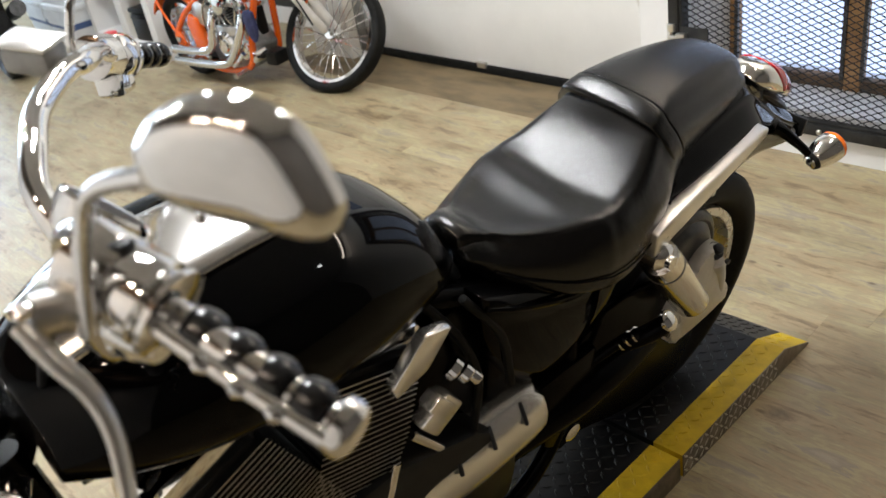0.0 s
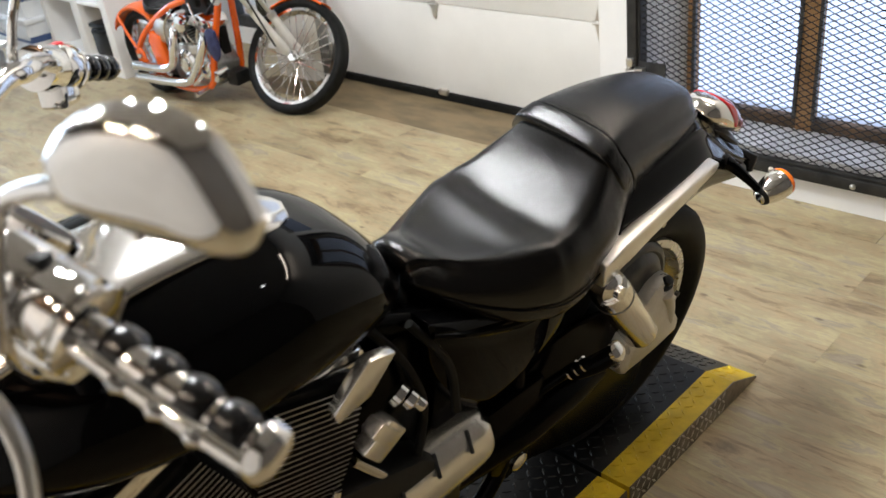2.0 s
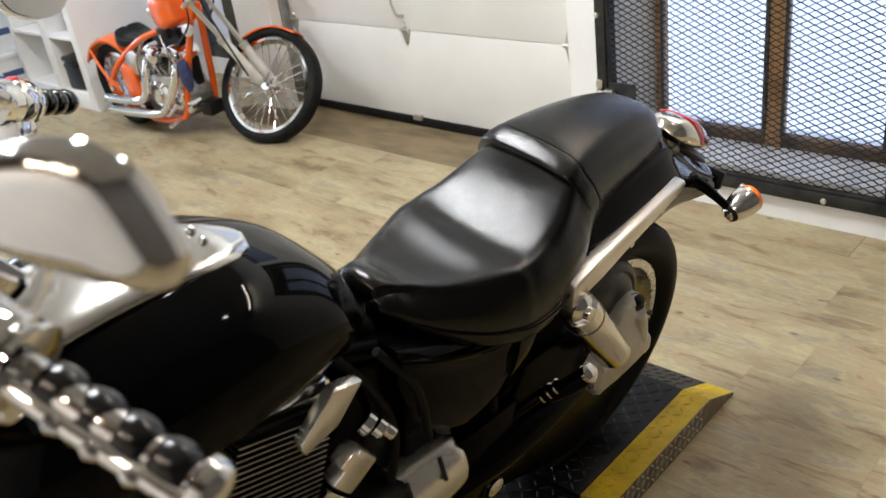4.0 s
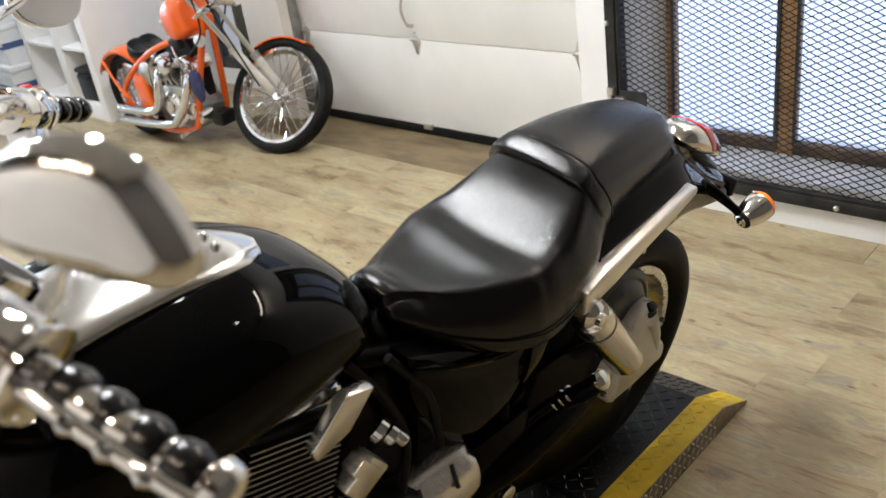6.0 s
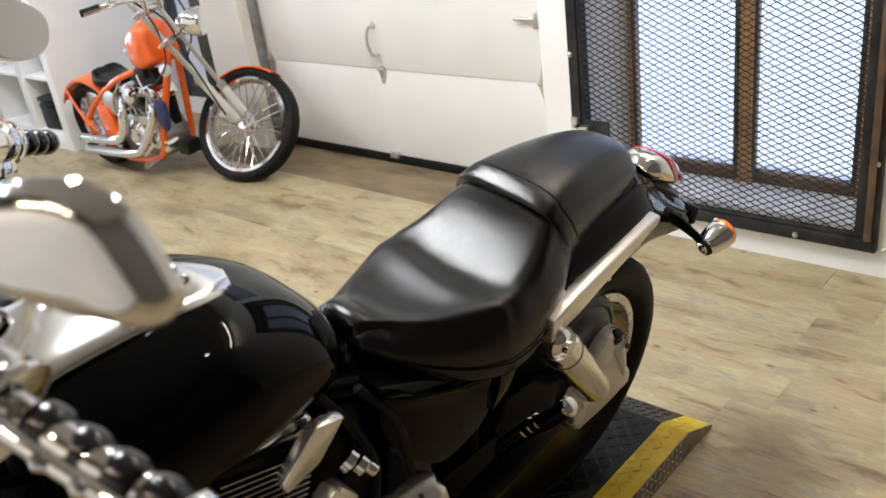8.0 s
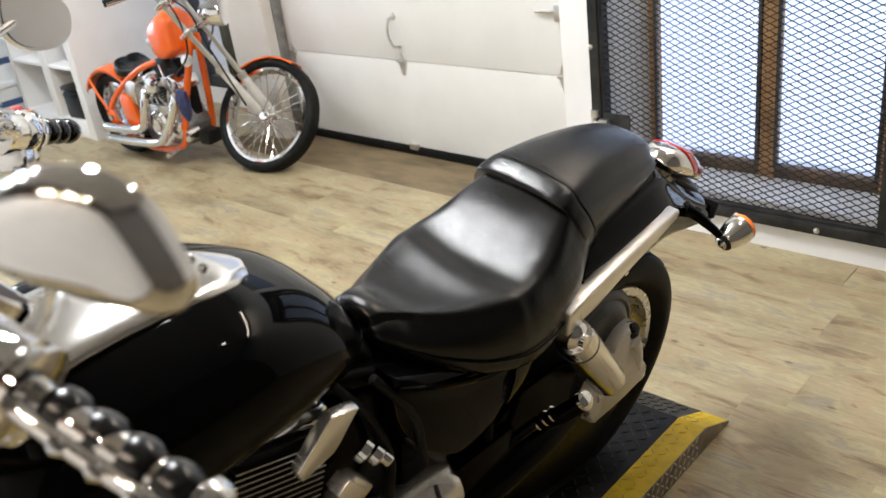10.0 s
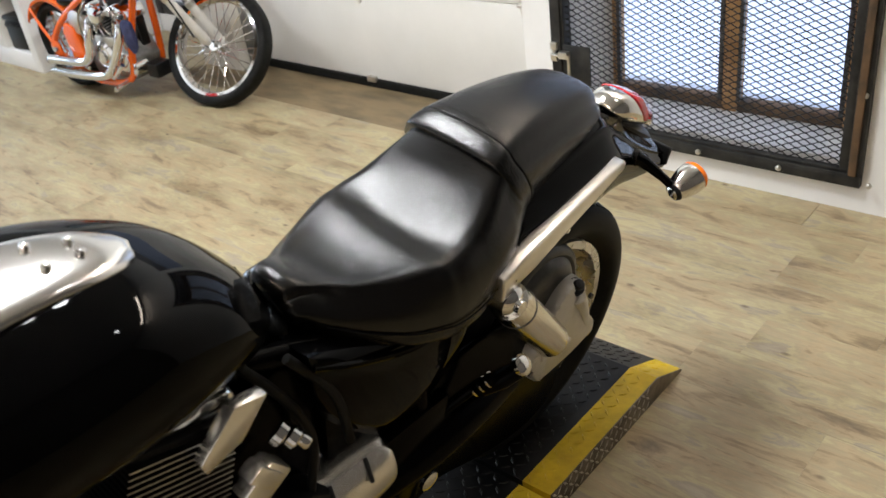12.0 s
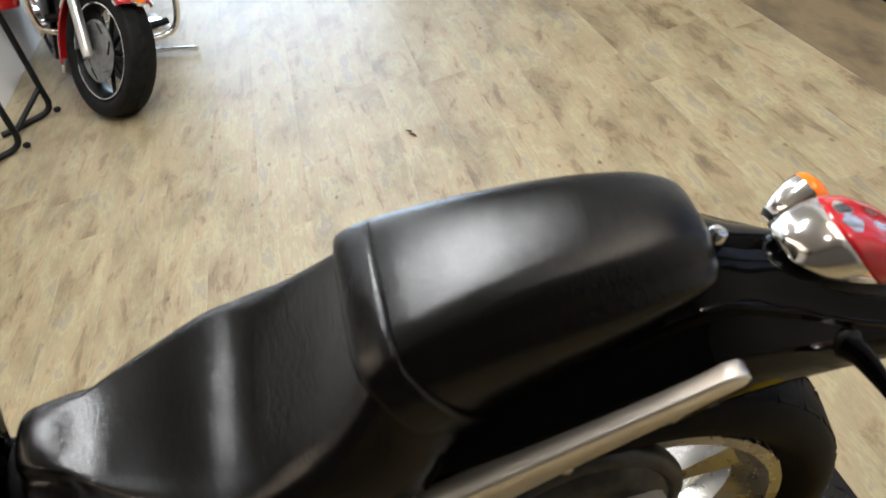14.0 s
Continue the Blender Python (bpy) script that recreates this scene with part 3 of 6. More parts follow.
def build_rear_wheel(bike):
    tyre = moved(part("rear_tyre", treaded_tyre(0.331, 0.172, 0.240), M_RUBBER, bike), AXLE)
    part("tread", tread_blocks(0.331, 0.172, 34), M_RUBBER, tyre, smooth=False)
    rim = revolve(B(), (0, 0, 0), (0, 1, 0), [(-0.066, 0.241), (-0.066, 0.222), (-0.045, 0.212), (-0.02, 0.186), (0.02, 0.186), (0.045, 0.212), (0.066, 0.222), (0.066, 0.241), (0.05, 0.245), (-0.05, 0.245)], 64, closed=True)
    wheel = moved(part("rear_wheel", rim, M_RIM, bike, "machined alloy five spoke wheel"), AXLE)
    for k in range(5):
        t = 2 * math.pi * (k + 0.3) / 5
        rows = [[(rr, -z, -hw), (rr, z, -hw), (rr, z, hw), (rr, -z, hw)] for rr, hw, z in ((0.05, 0.020, 0.030), (0.11, 0.016, 0.026), (0.192, 0.034, 0.030))]
        part("spoke", put(skin(B(), rows, closed=True), Matrix.Rotation(-t, 4, "Y")), M_RIM, wheel)
    part("hub", revolve(B(), (0, -0.08, 0), (0, 1, 0), [(0, 0.03), (0.005, 0.055), (0.15, 0.055), (0.16, 0.03)], 32), M_DARKMETAL, wheel)


def seat_half(wc, hw, we, b, hb, crown=(0.12, 0.50, 0.86)):
    """From the skirt's hem over the rolled edge to the middle of the cushion; crown: how soon it rises."""
    d, g, up = we - b, hb - hw, wc - we
    top = [(hw * k, we + c * up) for k, c in zip((0.86, 0.66, 0.36), crown)]
    return [(hb * 0.93, b - 0.003), (hb, b + 0.10 * d), (hw + 0.64 * g + 0.010, b + 0.45 * d), (hw + 0.30 * g + 0.008, b + 0.72 * d), (hw * 0.985, b + 0.91 * d), *top, (0, wc)]


def bucket_half(wc, hw, we, b, hb):
    """The same for the bucket, with a broad soft roll along its edge."""
    d, g, up = we - b, hb - hw, wc - we
    return [(hb * 0.93, b - 0.003), (hb, b + 0.10 * d), (hw + 0.64 * g + 0.010, b + 0.45 * d), (hw + 0.30 * g + 0.007, b + 0.68 * d), (hw * 1.0, b + 0.84 * d), (hw * 0.93, we - 0.009), (hw * 0.82, we + 0.25 * up), (hw * 0.60, we + 0.68 * up), (hw * 0.30, we + 0.93 * up), (0, wc)]


FLAT = (0.40, 0.80, 0.95)


RIDER = [(0.240, 0.923, 0.107, 0.903, 0.775, 0.112), (0.263, 0.922, 0.114, 0.906, 0.755, 0.121), (0.284, 0.911, 0.118, 0.900, 0.728, 0.132), (0.312, 0.892, 0.129, 0.883, 0.704, 0.147), (0.343, 0.872, 0.141, 0.864, 0.694, 0.156), (0.375, 0.854, 0.148, 0.850, 0.688, 0.162), (0.405, 0.841, 0.152, 0.845, 0.686, 0.163), (0.43, 0.836, 0.151, 0.842, 0.688, 0.162),
         (0.46, 0.834, 0.148, 0.841, 0.694, 0.158), (0.52, 0.830, 0.122, 0.838, 0.712, 0.145), (0.58, 0.833, 0.087, 0.839, 0.740, 0.116), (0.61, 0.843, 0.062, 0.842, 0.758, 0.098), (0.635, 0.858, 0.055, 0.848, 0.774, 0.082), (0.655, 0.864, 0.050, 0.850, 0.788, 0.068), (0.670, 0.860, 0.045, 0.846, 0.800, 0.056), (0.680, 0.845, 0.031, 0.835, 0.810, 0.036)]
PAD = [(-0.114, 0.862, 0.022, 0.856, 0.838, 0.024), (-0.109, 0.887, 0.042, 0.868, 0.837, 0.044), (-0.095, 0.908, 0.062, 0.880, 0.836, 0.066), (-0.055, 0.927, 0.077, 0.898, 0.834, 0.081), (0.02, 0.944, 0.090, 0.912, 0.826, 0.095), (0.12, 0.954, 0.101, 0.922, 0.816, 0.105),
       (0.20, 0.952, 0.108, 0.927, 0.809, 0.112), (0.234, 0.948, 0.111, 0.926, 0.805, 0.116), (0.254, 0.944, 0.112, 0.922, 0.803, 0.118), (0.262, 0.940, 0.112, 0.918, 0.802, 0.118), (0.266, 0.930, 0.108, 0.908, 0.802, 0.114)]


def mid(x):
    """Where the middle of the leaning upper body lies across the bike."""
    return float(np.interp(x, (-0.4, -0.1, 0.25, 0.45, 0.70), (-0.020, -0.018, -0.010, -0.004, -0.022)))


def skew(bm):
    for q in bm.verts:
        q.co.y += mid(q.co.x)
    return bm


def rake(bm, slope=0.52):
    """The joint between the cushions runs back as it goes down the side."""
    for q in bm.verts:
        near = max(0.0, min(1.0, (q.co.x - 0.08) / 0.14)) * max(0.0, min(1.0, (0.42 - q.co.x) / 0.12))
        q.co.x -= slope * near * max(0.0, 0.925 - q.co.z) * max(0.0, min(1.0, (q.co.z - 0.66) / 0.14))
    return bm


def bell(x, c, w):
    return math.exp(-((x - c) / w) ** 2)


def build_seat(bike):
    bm = loft(B(), [(k[0], bucket_half(*k[1:])) for k in RIDER], 6, 9)
    for q in bm.verts:
        u, side = q.co.x, abs(q.co.y)
        inside = max(0.0, min(1.0, (q.co.z - 0.80) / 0.03)) * bell(side, 0.03, 0.085)
        # fold across the bucket, sagging hollows before and behind it
        q.co.z += inside * (-0.0030 * bell(u, 0.425 - 0.08 * side, 0.026) + 0.0035 * bell(u, 0.475 - 0.06 * side, 0.040))
        q.co.z -= inside * 0.002 * bell(u, 0.325, 0.030) * bell(side, 0.0, 0.055)
    for k in range(7):
        bmesh.ops.smooth_vert(bm, verts=bm.verts[:], factor=0.5, use_axis_x=True, use_axis_y=True, use_axis_z=True)
    part("rider_seat", skew(rake(bm, 0.30)), M_LEATHER, bike, "black leather bucket seat with worn creases", angle=80)
    bm = loft(B(), [(k[0], seat_half(*k[1:], FLAT)) for k in PAD], 7, 9)
    for k in range(4):
        bmesh.ops.smooth_vert(bm, verts=bm.verts[:], factor=0.5, use_axis_x=True, use_axis_y=True, use_axis_z=True)
    part("passenger_seat", put(skew(rake(bm)), Matrix.Translation((0, -0.012, -0.010))), M_LEATHER, bike, "black leather passenger pad", angle=80)
    strap = [(x, seat_half(wc, hw, we, b, hb, FLAT)) for x, wc, hw, we, b, hb in ((0.236, 0.946, 0.111, 0.922, 0.807, 0.117), (0.242, 0.9475, 0.1135, 0.9235, 0.805, 0.120), (0.258, 0.943, 0.1155, 0.920, 0.803, 0.123), (0.276, 0.935, 0.1180, 0.912, 0.799, 0.126), (0.281, 0.929, 0.1165, 0.906, 0.798, 0.124))]
    part("seat_strap", put(skew(rake(loft(B(), strap, 6, 3))), Matrix.Translation((0, -0.008, -0.006))), M_LEATHER, bike, "black leather strap across the seat", angle=60)
    line = [(x, y, z) for x, (y, z) in [(0.2365, p) for p in seat_half(0.9465, 0.1120, 0.9225, 0.807, 0.1180, FLAT)]]
    welt = line + [(x, -y, z) for x, y, z in line[-2::-1]]
    part("seat_welt", put(skew(rake(sweep(B(), welt, 0.0024, 6, 5))), Matrix.Translation((0, -0.008, -0.006))), M_LEATHER, bike, "black piping along the strap")
    rows = [(k[0], k[2] + 0.80 * (k[5] - k[2]) + 0.008, k[4] + 0.28 * (k[3] - k[4])) for k in RIDER[1:-3]]
    for s in (-1, 1):
        part("seat_seam", skew(rake(sweep(B(), [(x, s * (y + 0.0015), z) for x, y, z in rows], 0.0020, 6, 4), 0.30)), M_LEATHER, bike)
    part("seat_pin", revolve(B(), (-0.122, -0.018, 0.838), (-0.5, 0, 0.8), [(0, 0.012), (0.008, 0.012), (0.014, 0.009), (0.016, 0.002)], 16), M_CHROME, bike, "chrome seat bolt")
    # rubber buffer between seat and tank
    part("seat_buffer", ball(B(), (0.690, -0.02, 0.790), (0.026, 0.062, 0.034), 16), M_RUBBER, bike, "black rubber buffer")


# along the bike: side half-width, hem, shoulder, crease half-width, crease height, middle height
FENDER = [(0.36, 0.128, 0.70, 0.780, 0.098, 0.815, 0.835), (0.20, 0.136, 0.692, 0.780, 0.094, 0.812, 0.845), (0.05, 0.127, 0.690, 0.781, 0.085, 0.824, 0.850), (-0.09, 0.113, 0.682, 0.772, 0.073, 0.824, 0.846), (-0.17, 0.100, 0.660, 0.735, 0.068, 0.776, 0.806), (-0.25, 0.088, 0.630, 0.682, 0.067, 0.716, 0.757),
          (-0.33, 0.080, 0.604, 0.634, 0.066, 0.663, 0.703), (-0.41, 0.072, 0.580, 0.595, 0.064, 0.618, 0.640)]


def build_fender(bike):
    rows = []
    for x, hs, low, zs, ht, zt, zc in FENDER:
        half = np.array([(hs * 0.97, low), (hs, low + 0.4 * (zs - low)), (hs, zs - 0.014), (hs * 0.985, zs - 0.002), (ht + 0.72 * (hs - ht), zs + 0.24 * (zt - zs)), (ht + 0.28 * (hs - ht), zs + 0.66 * (zt - zs)), (ht + 0.004, zt - 0.002), (ht - 0.004, zt + 0.002), (ht * 0.5, zc - 0.004), (0, zc)])
        line = spline(np.vstack([half, (half * [-1, 1])[-2::-1]]), 5)
        rows.append(np.c_[np.full(len(line), x), line])
    rows = np.array(rows)
    n, k, _ = rows.shape
    body = spline(rows.reshape(n, -1), 7).reshape(-1, k, 3)
    f = part("rear_fender", skew(skin(B(), body, caps=False)), M_BLACK, bike, "gloss black rear fender", angle=60)
    mod = f.modifiers.new("thickness", "SOLIDIFY")
    mod.thickness, mod.offset = 0.004, -1
    for s in (-1, 1):
        def splay(bm):
            # the struts stand wider apart towards the seat
            for q in bm.verts:
                q.co.y += s * 0.105 * q.co.x
            return skew(bm)

        def flat(outline, a, b, bevel):
            return splay(prism(B(), outline, "y", min(s * a, s * b), max(s * a, s * b), bevel))
        outline = [(0.335, 0.704), (0.335, 0.762), (0.26, 0.770), (0.12, 0.7715), (-0.02, 0.7725), (-0.085, 0.7725), (-0.104, 0.768), (-0.112, 0.757), (-0.104, 0.745), (-0.03, 0.738), (0.12, 0.728), (0.27, 0.719)]
        rail = part("fender_strut", flat(outline, 0.112, 0.143, 0.004), M_STRUT, bike, "polished aluminium fender strut", angle=60)
        part("strut_flange", flat([(0.31, 0.692), (0.31, 0.733), (0.12, 0.741), (-0.05, 0.748), (-0.062, 0.738), (-0.02, 0.722), (0.06, 0.706), (0.20, 0.690)], 0.110, 0.129, 0.003), M_STRUT, rail)
        for x, z in ((0.245, 0.722), (0.106, 0.722), (-0.022, 0.733)):
            part("strut_bolt", splay(revolve(B(), (x, s * 0.128, z), (0, s, 0), [(0, 0.0095), (0.003, 0.010), (0.005, 0.0075), (0.010, 0.0075), (0.012, 0.005)], 12)), M_CHROME, rail)


def build_tail(bike):
    shell = [(-0.198, 0.013, 0.800, 0.791), (-0.206, 0.031, 0.813, 0.779), (-0.230, 0.049, 0.826, 0.763), (-0.268, 0.059, 0.827, 0.743), (-0.310, 0.062, 0.806, 0.721), (-0.350, 0.057, 0.769, 0.699), (-0.385, 0.047, 0.727, 0.679), (-0.403, 0.036, 0.698, 0.670)]

    def sec(hw, top, b, g=0.0):
        return [(hw * 0.8, b), (hw + g, b + 0.016), (hw * 0.95 + g, b + 0.55 * (top - b)), (hw * 0.64 + g * 0.7, top - 0.009 + g), (0, top + g)]
    small = Matrix.Translation((-0.2, 0, 0.772)) @ Matrix.Diagonal((0.90, 0.94, 0.80, 1)) @ Matrix.Translation((0.2, 0, -0.772))
    tail = part("tail_light", put(skew(loft(B(), [(x, sec(hw, t, b)) for x, hw, t, b in shell], 5, 5)), small), M_SOFTCHROME, bike, "chrome teardrop tail light housing", angle=60)
    # the red lens: its front edge slants back towards the rim
    xs, hws, tops, lows = zip(*shell[::-1])
    rows = []
    for u in np.linspace(0, 1, 14):
        row = []
        for a in np.linspace(-1, 1, 25):
            x = (-0.262 - 0.040 * abs(a) ** 1.6) * (1 - u) + (-0.386 + 0.010 * abs(a)) * u
            hw, top, b = (float(np.interp(x, xs, k)) for k in (hws, tops, lows))
            line = spline([(y, z) for y, z in sec(hw, top, b, 0.0022)][1:], 12)
            y, z = line[int(round((1 - abs(a)) * (len(line) - 1)))]
            row.append((x, math.copysign(y, a) if a else 0.0, z + 0.004 * abs(a) * (1 - abs(a))))
        rows.append(row)
    lens = part("red_lens", put(skew(skin(B(), rows, caps=False)), small), M_REDLENS, tail, "translucent red lens", angle=60)
    lens.modifiers.new("thickness", "SOLIDIFY").thickness = 0.003
    part("lens_bezel", put(skew(box(B(), (-0.409, -0.036, 0.668), (-0.388, 0.036, 0.682), 0.004)), small), M_CHROME, tail)
    # black base between lamp and fender
    base = [(-0.180, 0.012, 0.800, 0.780), (-0.205, 0.034, 0.786, 0.750), (-0.25, 0.050, 0.762, 0.728), (-0.32, 0.051, 0.722, 0.680), (-0.38, 0.040, 0.682, 0.640), (-0.40, 0.030, 0.668, 0.632)]
    part("lamp_base", skew(loft(B(), [(x, sec(hw, t, b)) for x, hw, t, b in base], 4, 4)), M_PLASTIC, bike, "black rubber lamp base", angle=60)
    bm = B()
    box(bm, (-0.428, -0.078, 0.582), (-0.416, 0.078, 0.626), 0.003, Matrix.Rotation(radians(-12), 4, "Y"))
    box(bm, (-0.420, -0.03, 0.600), (-0.36, 0.03, 0.612), 0.002)
    part("plate_bracket", skew(bm), M_PLASTIC, bike, "black bracket behind the fender")
    for s in (-1, 1):
        stem = part("indicator_stem", skew(sweep(B(), [(-0.246, s * 0.078, 0.683), (-0.262, s * 0.098, 0.672), (-0.278, s * 0.135, 0.648), (-0.288, s * 0.160, 0.630)], [0.019, 0.014, 0.010, 0.0095], 14)), M_BLACK, bike, "black turn signal stem")
        part("stem_boss", skew(ball(B(), (-0.246, s * 0.080, 0.682), (0.026, 0.012, 0.021), 16)), M_PLASTIC, stem)
        foot, axis = V((-0.276, s * 0.166, 0.614)), V((-0.93, s * 0.17, 0.30)).normalized()
        body = part("indicator", skew(revolve(B(), foot, axis, [(0, 0.004), (0.004, 0.014), (0.016, 0.023), (0.034, 0.030), (0.054, 0.0342), (0.068, 0.0352), (0.074, 0.0350)], 32)), M_SOFTCHROME, bike, "chrome bullet turn signal")
        part("indicator_ring", skew(revolve(B(), foot + axis * 0.006, axis, [(0, 0.016), (0.002, 0.0195), (0.008, 0.0225), (0.010, 0.020)], 28)), M_PLASTIC, body)
        part("amber_lens", skew(revolve(B(), foot + axis * 0.0742, axis, [(0, 0.0345), (0.006, 0.0345), (0.013, 0.030), (0.019, 0.018), (0.021, 0.003)], 32)), M_AMBER, body, "orange lens")


def build_drive(bike):
    # shaft drive casing on the left of the rear wheel
    outline = [(-0.098, 0.300), (-0.100, 0.335), (-0.062, 0.385), (-0.040, 0.430), (-0.032, 0.485), (0.000, 0.510), (0.045, 0.500), (0.085, 0.455), (0.115, 0.410), (0.132, 0.375), (0.128, 0.330), (0.105, 0.290), (0.085, 0.280), (-0.020, 0.283)]
    ring = [tuple(p) for p in spline(outline + outline[:1], 3)[:-1]]
    shift = Matrix.Translation((0.020, 0, 0.028))
    casing = part("final_drive", put(prism(B(), ring, "y", 0.080, 0.138, 0.016), shift), M_CAST, bike, "cast aluminium shaft drive casing")
    part("casing_rib", put(sweep(B(), [(-0.060, 0.128, 0.35), (-0.03, 0.134, 0.42), (0.0, 0.134, 0.47)], [0.012, 0.014, 0.018], 10), shift), M_CAST, casing)
    part("casing_rib", put(sweep(B(), [(0.11, 0.128, 0.372), (0.07, 0.134, 0.375), (0.01, 0.134, 0.35)], [0.018, 0.015, 0.011], 10), shift), M_CAST, casing)
    part("filler_cap", revolve(B(), (0.024, 0.125, 0.520), (0, 0.55, 0.83), [(0, 0.020), (0.010, 0.019), (0.012, 0.012), (0.022, 0.011), (0.024, 0.003)], 18), M_PLASTIC, casing, "black filler cap")
    part("cap_boss", cyl(B(), (0.024, 0.10, 0.480), (0.024, 0.124, 0.517), 0.026, 0.021, 20), M_CAST, casing)
    part("drive_ring", revolve(B(), (0.085, 0.052, 0.488), (0, 1, 0), [(0, 0.128), (0.020, 0.134), (0.030, 0.131), (0.036, 0.124), (0.038, 0.116), (0.034, 0.110), (0.046, 0.098), (0.052, 0.085), (0.052, 0.05)], 56), M_DARKMETAL, casing)
    for x, z in ((-0.07, 0.36), (0.03, 0.335), (0.15, 0.36), (-0.045, 0.455)):
        part("casing_bolt", cyl(B(), (x, 0.126, z), (x, 0.134, z), 0.007, seg=6), M_DARKMETAL, casing)
    part("axle_nut", revolve(B(), (-0.065, 0.118, 0.335), (0, 1, 0), [(0, 0.018), (0.012, 0.018), (0.016, 0.012)], 6), M_CHROME, casing)
    for s in (-1, 1):
        arm = [(0.62, s * 0.085, 0.36), (0.44, s * 0.105, 0.375), (0.30, s * 0.105, 0.375), (0.20 if s > 0 else 0.02, s * 0.100, 0.365)]
        part("swingarm", sweep(B(), arm, [0.045, 0.05, 0.046, 0.036] if s > 0 else [0.032, 0.03, 0.03, 0.028], 16), M_DEEP, bike, "black shaft tunnel" if s > 0 else "")
        top, bot = V((0.310, s * 0.158, 0.700)), V((0.112, s * 0.158, 0.440))
        d = (bot - top).normalized()
        shock = part("shock_absorber", revolve(B(), top + d * 0.01, d, [(0, 0.024), (0.004, 0.036), (0.016, 0.038), (0.265, 0.038), (0.276, 0.035), (0.280, 0.022), (0.32, 0.018)], 32), M_SOFTCHROME, bike, "chrome covered shock absorber")
        part("shock_collar", revolve(B(), top + d * 0.055, d, [(0, 0.0386), (0.003, 0.0394), (0.006, 0.0386)], 32), M_DARKMETAL, shock)
        part("shock_mount", revolve(B(), top + V((0, -s * 0.03, 0)), (0, s, 0), [(0, 0.028), (0.045, 0.028), (0.052, 0.022), (0.056, 0.014), (0.066, 0.013), (0.068, 0.004)], 24), M_CHROME, bike, "chrome shock mounting bolt")
        # passenger foot peg, folded
        bm = B()
        sweep(bm, [(0.345, s * 0.155, 0.492), (0.325, s * 0.180, 0.522), (0.304, s * 0.200, 0.548)], [0.015, 0.019, 0.018], 16)
        peg = part("passenger_peg", bm, M_DEEP, bike, "black rubber passenger foot peg")
        part("peg_bolt", revolve(B(), (0.300, s * 0.200, 0.555), (-0.2, s * 0.6, 0.6), [(0, 0.021), (0.008, 0.021), (0.013, 0.016), (0.015, 0.003)], 20), M_CHROME, peg)


TANK = [(0.698, 0.012, 0.850, 0.838), (0.702, 0.040, 0.870, 0.832), (0.712, 0.078, 0.900, 0.830), (0.745, 0.115, 0.942, 0.833), (0.79, 0.142, 0.986, 0.840), (0.85, 0.162, 1.018, 0.848), (0.93, 0.182, 1.047, 0.855), (1.03, 0.192, 1.058, 0.860), (1.14, 0.187, 1.055, 0.865), (1.25, 0.155, 1.028, 0.870), (1.34, 0.100, 0.98, 0.885)]


def settle(bm):
    """The leaning tank lies off the middle and a little low."""
    return put(bm, Matrix.Translation((0.0, -0.030, -0.002)))


def build_tank(bike):
    def sec(hw, top, b):
        return [(hw * 0.50, b), (hw * 0.86, b + 0.012), (hw * 1.0, b + 0.050), (hw * 0.985, b + 0.55 * (top - b)), (hw * 0.82, top - 0.030), (hw * 0.42, top - 0.003), (0, top)]
    body = loft(B(), [(x, sec(hw, t, b)) for x, hw, t, b in TANK], 6, 6)
    for k in range(14):
        bmesh.ops.smooth_vert(body, verts=body.verts[:], factor=0.5, use_axis_x=True, use_axis_y=True, use_axis_z=True)
    part("fuel_tank", settle(body), M_BLACK, bike, "gloss black teardrop fuel tank", angle=60)

    def top_at(x):
        return float(np.interp(x, [k[0] for k in TANK], [k[2] for k in TANK]))
    keys = []
    for x, hw in ((0.842, 0.008), (0.854, 0.033), (0.90, 0.055), (0.98, 0.068), (1.08, 0.075), (1.18, 0.077), (1.27, 0.066)):
        t = top_at(x)
        keys.append((x, [(hw * 0.9, t - 0.014), (hw, t - 0.004), (hw * 0.93, t + 0.006), (hw * 0.6, t + 0.012), (0, t + 0.014)]))
    dash = part("tank_console", put(settle(loft(B(), keys, 4, 5)), Matrix.Translation((0.014, 0, 0.004))), M_SOFTCHROME, bike, "chrome instrument console on the tank", angle=50)
    # gauge on the bars
    at, way = V((1.185, 0.055, 1.200)), V((-0.75, -0.1, 0.65)).normalized()
    g = part("speedometer", revolve(B(), at - way * 0.05, way, [(0, 0.006), (0.006, 0.026), (0.020, 0.041), (0.040, 0.047), (0.052, 0.048), (0.056, 0.045), (0.054, 0.041)], 40), M_CHROME, bike, "round chrome gauge on the handlebar")
    part("dial", revolve(B(), at + way * 0.003, way, [(0, 0.040), (0.0015, 0.040)], 40), M_PLASTIC, g, "dark dial")
    for x, y in ((0.905, 0.014), (0.905, -0.014), (0.95, 0.024), (0.95, -0.024), (1.04, 0.0)):
        part("console_bolt", settle(ball(B(), (x + 0.014, y, top_at(x) + 0.019), (0.007, 0.007, 0.006), 12)), M_CHROME, dash)


